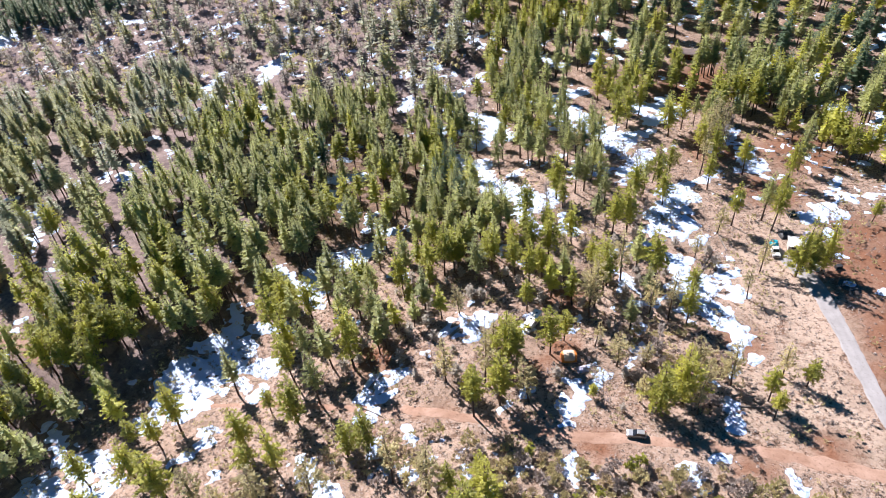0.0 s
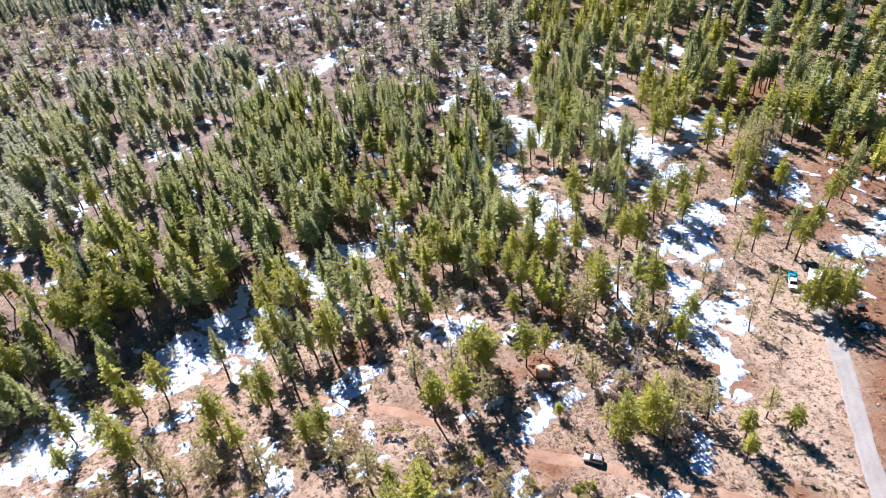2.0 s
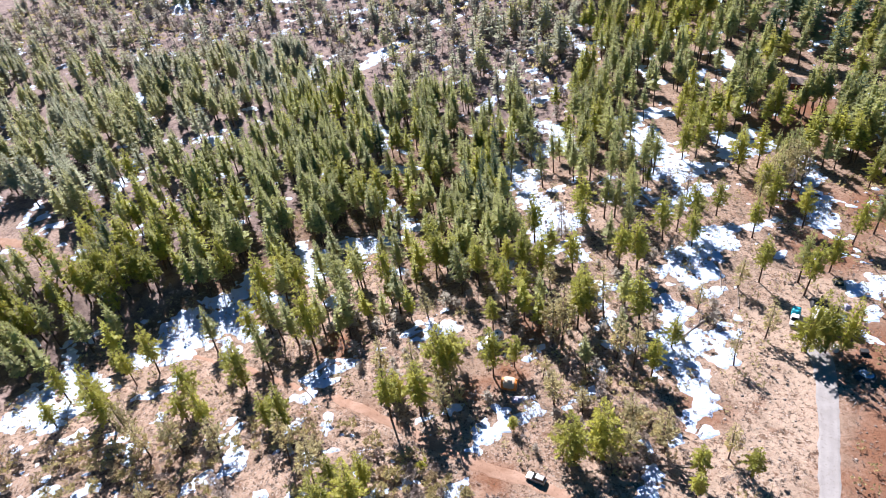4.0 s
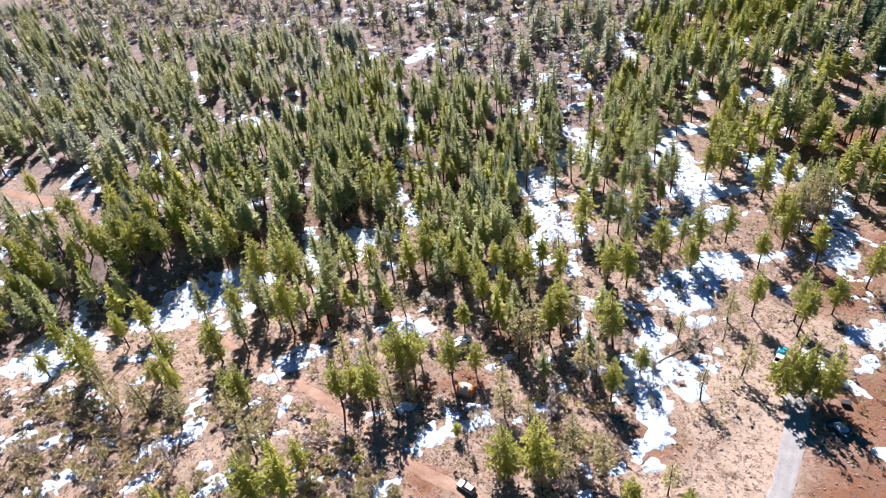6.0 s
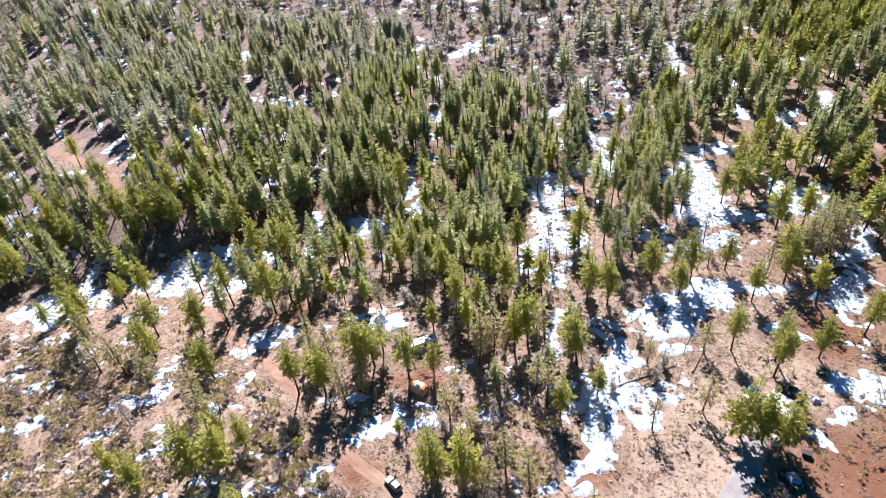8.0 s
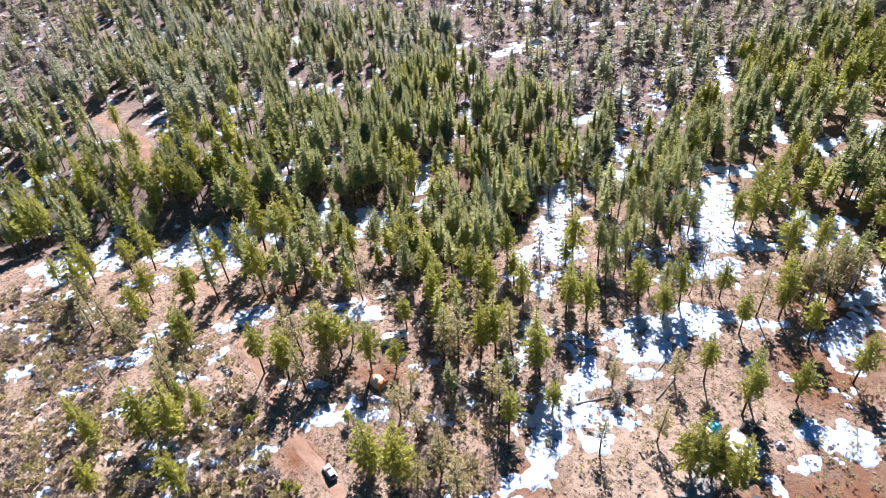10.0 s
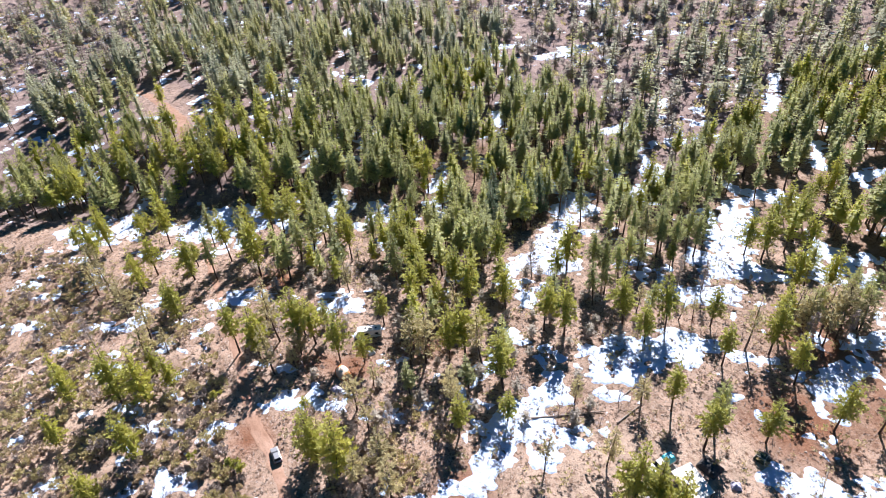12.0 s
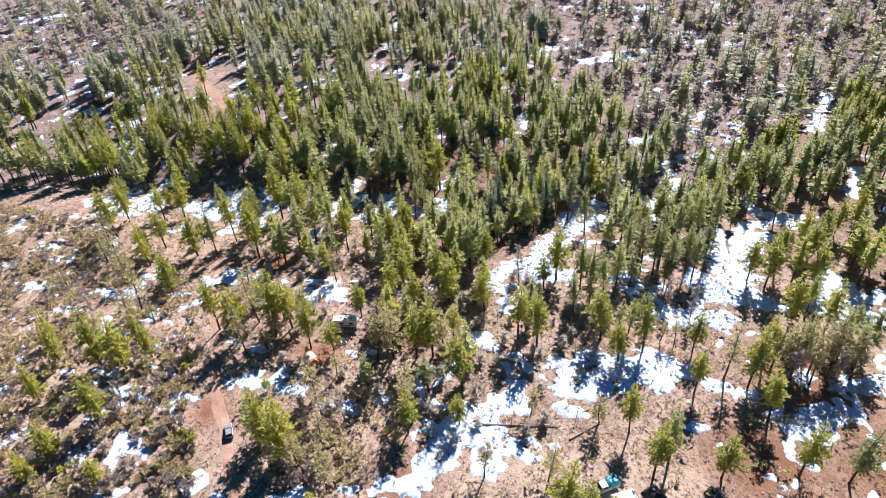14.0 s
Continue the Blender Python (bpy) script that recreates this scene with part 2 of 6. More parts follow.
def part(name, bm, material, parent=None, label=""):
    """Links a bmesh as one mesh object, under a thing or a part if one is given."""
    me = bpy.data.meshes.new(name)
    bm.to_mesh(me)
    bm.free()
    me.materials.append(material)
    ob = new(name, me)
    if parent:
        ob.parent = parent
    return tagged(ob, label)


def block(sx, sy, sz, at=(0, 0, 0), bevel=0.0, turn=(0, 0, 0), taper=1.0):
    """A box with rounded edges, resting at its base height; taper narrows the top."""
    bm = bmesh.new()
    bmesh.ops.create_cube(bm, size=1.0)
    for v in bm.verts:
        k = taper if v.co.z > 0 else 1.0
        v.co = Vector((v.co.x * sx * k, v.co.y * sy * k, (v.co.z + 0.5) * sz))
    if bevel:
        bmesh.ops.bevel(bm, geom=bm.edges[:], offset=bevel, segments=2, affect="EDGES", profile=0.6)
    bmesh.ops.transform(bm, matrix=pose(*at, *turn), verts=bm.verts)
    return bm


def rod(a, b, r0, r1, sides=8):
    bm = bmesh.new()
    a, b = Vector(a), Vector(b)
    d = b - a
    bmesh.ops.create_cone(bm, cap_ends=True, segments=sides, radius1=r0, radius2=r1, depth=d.length)
    m = Matrix.Translation((a + b) / 2) @ d.to_track_quat("Z", "Y").to_matrix().to_4x4()
    bmesh.ops.transform(bm, matrix=m, verts=bm.verts)
    return bm


def merged(*many):
    out = bmesh.new()
    for bm in many:
        me = bpy.data.meshes.new("tmp")
        bm.to_mesh(me)
        bm.free()
        out.from_mesh(me)
        bpy.data.meshes.remove(me)
    return out


def profile(points, width, top_width, bevel=0.06):
    """A body cut out along a side outline (x, z) and drawn in towards its top."""
    bm = bmesh.new()
    zs = [p[1] for p in points]
    lo, hi = min(zs), max(zs)
    rings = []
    for side in (-1, 1):
        rings.append([bm.verts.new((x, side * 0.5 * (width + (top_width - width) * max(0.0, (z - lo) / (hi - lo)) ** 2), z)) for x, z in points])
    bm.faces.new(rings[0]), bm.faces.new(list(reversed(rings[1])))
    for i in range(len(points)):
        j = (i + 1) % len(points)
        bm.faces.new((rings[0][j], rings[0][i], rings[1][i], rings[1][j]))
    bmesh.ops.recalc_face_normals(bm, faces=bm.faces[:])
    bmesh.ops.bevel(bm, geom=bm.edges[:], offset=bevel, segments=2, affect="EDGES", profile=0.6)
    return bm


def inside(x, y, corners):
    """Whether plan points lie in a polygon."""
    x, y = np.asarray(x, float), np.asarray(y, float)
    hit = np.zeros(x.shape, bool)
    for (ax, ay), (bx, by) in zip(corners, corners[1:] + corners[:1]):
        if ay != by:
            hit ^= ((ay > y) != (by > y)) & (x < (bx - ax) * (y - ay) / (by - ay) + ax)
    return hit


def off_line(x, y, ax, ay, bx, by):
    """Distance in the plan from a stretch between two points."""
    dx, dy = bx - ax, by - ay
    s = np.clip(((x - ax) * dx + (y - ay) * dy) / max(dx * dx + dy * dy, 1e-9), 0, 1)
    return np.hypot(x - ax - s * dx, y - ay - s * dy)


# ---- the plan ----
# Stands of trees, brush and clearings as plan outlines.
DENSE = [(-124, -20), (-121, 55), (-106, 90), (-103, 112), (-92, 136), (-72, 141), (-66, 127), (-48, 122), (-40, 130), (-44, 150), (-60, 172), (-76, 215), (-92, 236), (-125, 222),
         (-170, 212), (-225, 228), (-262, 205), (-300, 165), (-420, 150), (-540, 100), (-290, 50), (-236, 40), (-200, -30)]
FAR_STAND = [(-500, 235), (-350, 262), (-290, 330), (-330, 400), (-480, 330)]
EAST = [(-62, 186), (-42, 186), (-30, 235), (0, 240), (30, 228), (62, 198), (80, 190), (130, 260), (140, 420), (-60, 430), (-110, 330), (-72, 226)]
OPEN = [(22, 92), (50, 88), (47, 128), (41, 148), (40, 176), (30, 178), (18, 150), (20, 120)]
MIDDLE = [(-34, 188), (-14, 204), (2, 218), (30, 228), (0, 240), (-30, 235), (-44, 195)]
NORTH_EAST = [(-30, 292), (20, 268), (75, 258), (130, 260), (140, 430), (-60, 430)]
MEADOW = [(-210, 50), (-150, 62), (-148, 78), (-188, 84), (-222, 66)]
YARD = [(-10, 272), (12, 268), (14, 296), (-12, 298)]
SHRUBS = [(-112, 2), (-97, 30), (-84, 46), (-66, 60), (-46, 73), (-8, 77), (44, 82), (48, 60), (10, 38), (-10, 20), (-60, -8)]
THICKET = [(0, 97), (18, 92), (24, 106), (14, 118), (4, 122), (-6, 112)]
THAWING = [(-8, 126), (8, 116), (22, 112), (25, 132), (20, 150), (8, 156), (-8, 150)]
SEEN = [(-70, 8), (-130, -10), (-335, -80), (-500, 90), (-490, 240), (-420, 310), (-160, 440), (-40, 440), (100, 370), (75, 150), (60, 70), (10, 20)]

# Dirt track, gravel drive and far clearing: centre line and half width.
TRACK = [(-102.1, 71.0, 0.9), (-83.9, 73.5, 1.1), (-69.3, 75.3, 1.2), (-50.0, 77.9, 1.2), (-36, 79.2, 1.25), (-20, 80.3, 1.4), (-9, 81, 1.5), (0, 83.4, 1.35), (10, 85, 1.4), (20, 87, 1.4), (35, 88.2, 1.7), (47, 87.8, 1.9), (90, 84, 2.0)]
DRIVE = [(55.5, 84, 2.0), (49.2, 102.4, 2.0), (47.4, 110, 2.0), (45.6, 117.6, 2.1), (43.2, 129.0, 2.3), (40.6, 138.7, 2.4), (37.8, 146.8, 2.6), (32, 153, 1.8), (29.5, 161, 1.0)]
LOOP = [(-218, 50, 1.8), (-205, 58, 2.4), (-192, 64, 2.4), (-178, 70, 2.8), (-164, 70, 2.4), (-152, 71, 2.4), (-140, 66, 1.2)]

# Reddish bare soil: place and radius.
RED = [(53, 116, 7), (51.5, 126, 6), (58, 116, 13), (57, 134, 12), (60, 150, 12), (52, 158, 12), (46, 148, 6), (54, 132, 7), (53, 172, 10), (-18, 105, 5), (-22, 96, 4), (-5, 80, 5), (-20, 122, 6), (-60, 92, 7), (22, 118, 6), (30, 188, 12), (14, 210, 12), (38, 92, 5), (24, 84, 4), (5, 260, 20), (40, 215, 16), (-40, 80, 3)]

# Patches of old snow as strokes in the plan: from, to, half width.
SNOW_STROKES = []


def drift(*strokes):
    SNOW_STROKES.extend(strokes)


drift((-322.7, -37.6, -324.7, -22.5, 3.1), (-315.8, -53.8, -317.7, -38.6, 4.1), (-216.7, 4.8, -216.6, 7.8, 2), (-94.1, 11.6, -97.4, 16.8, 1), (-192.5, 79.6, -192.5, 81.6, 2), (-103.8, 89.9, -87.6, 84.6, 3.4), (-99.5, 97, -89.5, 99.3, 2.2), (-98.6, 83.5, -99.2, 89.8, 4.2), (12, 59, 12, 64, 1), (16, 83, 18, 84, 1.2), (20, 98, 21, 92, 2), (30, 84, 32, 81, 1.5), (-189.4, 108.9, -186.4, 102.8, 3.1), (-105.9, 120.2, -86.7, 108.5, 2.2), (-92.3, 128.8, -80.1, 136.7, 3.4), (-84.5, 127.4, -82.4, 134.8, 3.4), (-82.1, 118.7, -79.8, 122.7, 2.2), (-46.8, 101.7, -45.7, 107.7, 1.2))
drift((-261.1, 159.4, -253, 156.4, 4.1), (-194.5, 146.3, -195.4, 149.3, 1.5), (-125.9, 183.7, -121.9, 179.7, 1.5), (-112.5, 168.2, -103, 173.3, 3.1), (-108, 159.5, -97, 151.5, 2), (-89.3, 150.1, -79.2, 144.2, 2), (-74.6, 149.1, -72.4, 150, 1.5), (-63.3, 184.2, -52.5, 175.1, 4.1), (-55.2, 175, -60.7, 186.6, 3.1), (-49.8, 172, -36.1, 164.1, 5.1), (-43.7, 167.1, -36.1, 164.1, 3.1), (-42.5, 159.8, -33, 148, 1.5), (-41.3, 155.5, -32, 151, 2), (-37.1, 162.2, -33.1, 170.1, 3.1), (1, 163, 2, 182, 3.4), (55, 145, 57, 144, 2), (-150.5, 210.4, -148.6, 216.6, 2))
drift((-137.6, 191.4, -129.8, 188.7, 2.5), (-77.4, 227.5, -65, 220.5, 3.1), (-73, 194.1, -63.1, 191.2, 4.1), (-71.2, 225.5, -59.7, 212, 3.1), (-70.9, 210.3, -69, 206.4, 4.1), (-68.7, 212.1, -68.3, 218.7, 4.1), (-69.2, 185.1, -71.7, 196.8, 3.1), (-26, 212.1, -21, 216, 4.1), (-24, 204, -16, 214, 4.1), (-15, 214, -10, 216, 2.5), (-12, 190, -9, 203, 3.3), (20, 216, 23, 209, 2.4), (23, 216, 25, 213, 1.5), (25, 201, 28, 199, 1.6), (27, 198, 29, 200, 1.2), (-204.6, 213, -206.2, 239.9, 3.1), (-190.3, 250.2, -186.9, 262.8, 3.1), (-184.4, 234.2, -184.9, 253.9, 4.1))
drift((-180.6, 244.6, -188.3, 265.2, 2), (-110.8, 247.7, -110.8, 249.7, 3.1), (-107.5, 225.2, -109.5, 235.4, 3.1), (-100.5, 248.6, -96.5, 248.7, 2), (-93.2, 236.7, -89.5, 245, 3.1), (-84.9, 263.6, -89.2, 252.6, 2), (-58.7, 241.9, -50.4, 239.4, 2.5), (-49.1, 241.7, -37.7, 247.2, 3.1), (-37.1, 223.3, -38.1, 232.4, 3.3), (-15, 235.9, -10, 230, 3.3), (-14.9, 237.8, -6.9, 239.6, 4.1), (-8, 227, 0.1, 238.7, 3.3), (47, 253.5, 55.9, 250.7, 2), (51.9, 250.7, 54, 229, 2.5), (52, 246.1, 57.9, 251.6, 2), (65, 231, 67, 228, 2.5), (-377.3, 266.9, -362.6, 253.9, 6.1), (-321.5, 286.6, -294.6, 290, 3.1))
drift((-243.5, 288.1, -238, 292.4, 3.1), (-188.9, 254.9, -185.9, 266.8, 3.1), (-65, 284.6, -50.6, 272, 2), (-38.9, 274, -38.1, 283.5, 2.3), (28.5, 286.7, 30.4, 282.3, 3.1), (-186, 286.9, -183.3, 294.5, 2), (-115.9, 309.7, -93.4, 288.9, 2.5), (-37.3, 300.6, -29, 291.3, 2.8), (18, 290.5, 21.8, 285.9, 3.1), (75.5, 313.3, 76.6, 308.4, 3.1), (-111.1, 75.2, -107.2, 86.7, 5.8), (-111.6, 31.7, -107.7, 39, 3.1), (-101.8, 39.2, -102.1, 46.1, 1.6), (-101, 27.7, -97.9, 33.4, 0.8), (-92.6, 36.1, -91.6, 39.3, 1.2), (-80.3, 51, -80.6, 53.8, 0.7), (-83.1, 24.8, -83.3, 26.1, 1.5), (-75.4, 28.8, -75.5, 32.5, 0.7))
drift((-68.2, 32.6, -68.1, 35, 0.9), (-66.2, 39, -66, 41.2, 0.7), (-53.6, 48.7, -51.6, 55.2, 1.5), (-56.5, 42.9, -56.3, 44.8, 0.7), (-56, 47, -55.6, 47.4, 0.7), (-48.2, 39.3, -47.3, 42.7, 1.1), (-41.3, 51.8, -41, 52.5, 0.7), (-65.4, 22.8, -66, 24.6, 0.9), (-60.1, 58.5, -61.4, 61.6, 0.8), (-41.7, 69.5, -44.8, 73.3, 1.1), (-58.4, 79.6, -52.6, 88.2, 2), (-53.6, 74.9, -56.1, 78.7, 1.3), (-28, 64.9, -29.1, 68.5, 0.7), (-17.4, 58.6, -16.9, 60.7, 1.1), (-22.8, 63.5, -22.7, 65.3, 0.7), (-10.9, 65.6, -11, 66.3, 0.8), (-31.6, 70.2, -31.4, 71, 0.7), (-25.5, 85.7, -24.6, 89.5, 0.9))
drift((-21.5, 81.9, -19.2, 82.4, 0.7), (-12, 83.9, -12.4, 87.3, 1.9), (-12.2, 87, -11.4, 91.6, 2.2), (-13, 89.5, -12.2, 94.6, 2.3), (-10.5, 92.5, -8, 97.5, 1.9), (-8.8, 100.6, -6.2, 99.6, 1.7), (-1.8, 104.2, 0.6, 110.8, 1.5), (-24.9, 87.8, -22.6, 90.8, 1.5), (-40.1, 105.3, -38.7, 110.3, 2.1), (-48.6, 94.7, -48.9, 95.8, 0.8), (-27.6, 108.2, -27.5, 113, 1.4), (-16.7, 111.9, -15.7, 116.1, 1), (-19.3, 116.8, -19, 117.2, 0.7), (-8, 121.6, -7.2, 122.6, 0.7), (-0.9, 115.9, -0.4, 116.5, 1.2), (-1.3, 108.9, 0.5, 110.5, 0.7), (-9.5, 94.1, -4.7, 100.3, 0.7), (-12.2, 98.8, -9.1, 98.9, 0.8), (-10.7, 137.1, -14.2, 142.3, 1.9), (-6, 134, -4.8, 134, 1.1), (-9.1, 71.6, -10.1, 74.5, 1.2), (9.1, 126, 10.4, 126.4, 1.5))
drift((14.4, 101.4, 15.8, 103.7, 0.7), (19.9, 106.5, 20.3, 109, 1.2), (23.3, 112.9, 23.8, 113.6, 1.5), (-1.6, 157.8, 6.8, 162.1, 3.8), (6.2, 162.9, 6.5, 169.9, 2), (1.7, 146.2, 7.7, 145.3, 2.2), (8.8, 130.6, 16.2, 125.4, 2.9), (16.5, 123.5, 20.4, 121.8, 3), (11.4, 139.2, 15.5, 141.8, 1.6), (16.1, 143.9, 17, 146.4, 1.6), (7.3, 131.3, 10.6, 133, 2.1), (9.3, 153, 12.6, 158.8, 1.4), (6.2, 178.1, 1, 179.4, 3.8), (-4.3, 165, 4.7, 171.1, 1.7), (9.4, 187.6, 13.9, 195.1, 1.6), (27.2, 201, 22.4, 208.8, 2.9), (16.8, 219.1, 17.6, 227.4, 2.2), (40.6, 175.2, 47.1, 178.2, 3.9))
drift((41.1, 181.2, 45.1, 182.2, 2.3), (42.9, 164.5, 44.2, 168.5, 1.6), (43.5, 158.4, 47.6, 158.2, 1.5), (20, 178.9, 20.5, 179.5, 1), (-34.1, 227.5, -20.9, 211.2, 3.1), (-46.5, 242.8, -45.3, 235.1, 1.9), (-45.5, 249.3, -41.1, 249.3, 2), (-13.4, 213, -15.3, 203.8, 1.8), (-23.2, 194.7, -23.9, 188.2, 1.3), (-18, 239.9, -12.5, 235.9, 1.4), (-8.7, 218.5, -7.7, 219.7, 1.2), (-8.2, 245.5, -2.6, 242.1, 1.6), (-77.6, 191.5, -60.4, 179.8, 2.6), (-63.3, 186.3, -44.7, 171.1, 2.5), (-40.1, 154.8, -41.9, 159.6, 1.6), (-31, 155, -24.1, 151.7, 2.8), (-39, 137.7, -40.1, 140.5, 1.9), (-33.8, 132.3, -34.1, 133.8, 1.5))
drift((-109.7, 161.4, -95, 149.2, 1.6), (-89.9, 152.8, -88.7, 154.2, 1.3), (-88.8, 145.1, -83.3, 149.4, 1.3), (-91.3, 129.3, -83.7, 135.4, 1.8), (-71, 123.9, -66, 124.8, 0.9), (-43.4, 114.1, -42.3, 115.1, 1), (-110.2, 74.5, -101.7, 76.1, 4.4), (-101.2, 66.9, -97.7, 75.9, 3), (-106.5, 86.2, -96.3, 84.4, 2.7), (-128.7, 59.5, -127.5, 61, 1.4), (-120.1, 48.3, -103.8, 52.1, 2.3), (-119.5, 37.8, -113.4, 34.6, 2.6), (-151.1, 36.5, -150.1, 38, 1.2), (-85, 74.2, -85.6, 77.6, 1.9), (-92.5, 98.9, -89.4, 99.5, 2), (-199, 77.8, -192.7, 74.2, 1.7), (-210.8, 51.9, -209.3, 53.7, 1.2), (-81.5, 25.2, -81.9, 28.9, 1.5))
drift((-48.2, 38.8, -47.9, 43.5, 1.1), (-52.4, 51.4, -53, 56.8, 1.1), (-57.4, 45.5, -56.4, 49.2, 0.9), (-15.8, 57, -16.8, 60.9, 1.1), (-23, 46.4, -23.1, 47.1, 0.7), (-16.1, 50.1, -16.6, 51.1, 1), (-22, 32.6, -20.8, 34, 1), (-8.5, 71.3, -9.8, 75.3, 0.9), (-22.2, 64.6, -21.9, 65.8, 0.7), (-18.6, 69.2, -18.3, 70.2, 0.7), (-28.3, 66, -29.7, 67.8, 0.8), (-5.9, 37, -6.6, 42, 1.1), (2.4, 52.9, 2.3, 57, 1.5), (4, 60.3, 1.5, 65.3, 1.4), (5.3, 67.2, 5, 68.2, 1), (11.2, 78.9, 11.5, 80, 0.7), (-121.9, 41.5, -105.9, 35.9, 3.5), (-114.9, 32.8, -111.8, 35.6, 3.1))
drift((-127.8, 52.5, -113.5, 46.2, 2.2), (-101.9, 41.5, -101.9, 37.4, 3.3), (-109.4, 49.5, -101.7, 44.3, 2), (-109.8, 72.4, -100.5, 69.4, 3.4), (-111.2, 75.9, -104, 74.7, 2.3), (-104.5, 89, -96.9, 85, 4.2), (-108.8, 102.6, -105.4, 95.1, 2.7), (-93.3, 79.7, -90, 78.4, 1.8), (-88.2, 60.2, -90.2, 63.8, 2.8), (-92.5, 53.9, -90, 56.7, 1), (-81.9, 53.2, -81.3, 53.5, 1.2), (-111.1, 61.3, -107.1, 60.6, 2), (-64.9, 61.3, -60.4, 56.8, 1), (-55, 53.9, -53.3, 55, 1.7), (-57.9, 77.4, -51.7, 82.6, 1.4), (-58.9, 86.4, -58.6, 80.9, 1.1), (-54.9, 88.3, -53.3, 87.3, 1.1), (-57.2, 74.1, -49.6, 74.5, 0.7))
drift((-95.9, 120.9, -87.8, 112.4, 2.4), (-76.8, 105.1, -73.7, 103.5, 1.8), (-87, 132.7, -83.5, 133.8, 2), (-44.6, 110.3, -40.4, 104.8, 1.3), (-42.2, 102.2, -36.3, 104.2, 0.9), (-51.1, 101.4, -49.9, 101.6, 0.7), (-27, 83.5, -24.7, 86, 0.8), (-10.3, 73.3, -8.5, 71.4, 1), (-19.1, 69.6, -18.7, 69.8, 0.7), (-44.6, 222, -30.6, 214.5, 2.2), (-16.6, 208.5, -21.2, 218.7, 2.4), (-29.3, 219, -22, 215.7, 2.2), (-14.6, 198.8, -19.9, 205.6, 2), (-22.1, 190.1, -11.7, 185.6, 1.3), (-85.7, 227.1, -74.8, 224.1, 1.6), (-89.9, 216, -79.5, 212.8, 1.4), (21.5, 118.8, 15.7, 128.9, 2.9), (13.9, 127, 13.3, 137.8, 2.6))
drift((8.5, 139.1, 4.1, 144, 2.4), (5.2, 156.6, 2.7, 169.6, 2.9), (-0.6, 171, 6.1, 185.8, 2.4), (-12.1, 143, -9.4, 146.5, 1.1), (-16, 113.1, -15.7, 114.4, 0.9), (-37.9, 107.1, -35.8, 111.4, 1.3), (23.8, 201, 23, 210.2, 2), (22.6, 202, 23.6, 213.2, 1.8), (17.3, 214.5, 19.6, 225.1, 1.5), (-20.8, 213, -45.4, 231.7, 2.5), (-18.6, 202.1, -11.8, 212.3, 2), (-74.2, 187.6, -66.4, 188.4, 1.7), (-80.5, 222.3, -69.9, 221, 1.6), (-41.9, 167, -43.5, 174.2, 1.4), (-27.6, 150, -28, 159.3, 1.3), (10.9, 192.7, 5.8, 184.5, 0.9), (9.4, 126.1, 9.6, 127.2, 1.4), (18, 146.6, 18.3, 147.7, 1.2))
drift((1.8, 61.7, 3.2, 68.4, 1.5), (1.4, 54, 0.7, 57.1, 1.1), (12.7, 76.2, 13, 80.4, 0.7), (-9, 71.2, -9.7, 75.9, 0.9), (-15.8, 58.3, -15.9, 61.9, 0.8), (-52.4, 50.6, -52.6, 56.3, 0.9), (-46.5, 41.1, -47.1, 43.6, 0.8), (-82.9, 21.8, -83.1, 28.1, 1.3), (-75.8, 15.5, -76.3, 19.1, 1.1), (-101.4, 34.9, -114.3, 51, 1.7), (-106.4, 65, -112.3, 74, 3.2), (-90.1, 59.7, -90.2, 61.3, 1.1))

# ---- ground ----


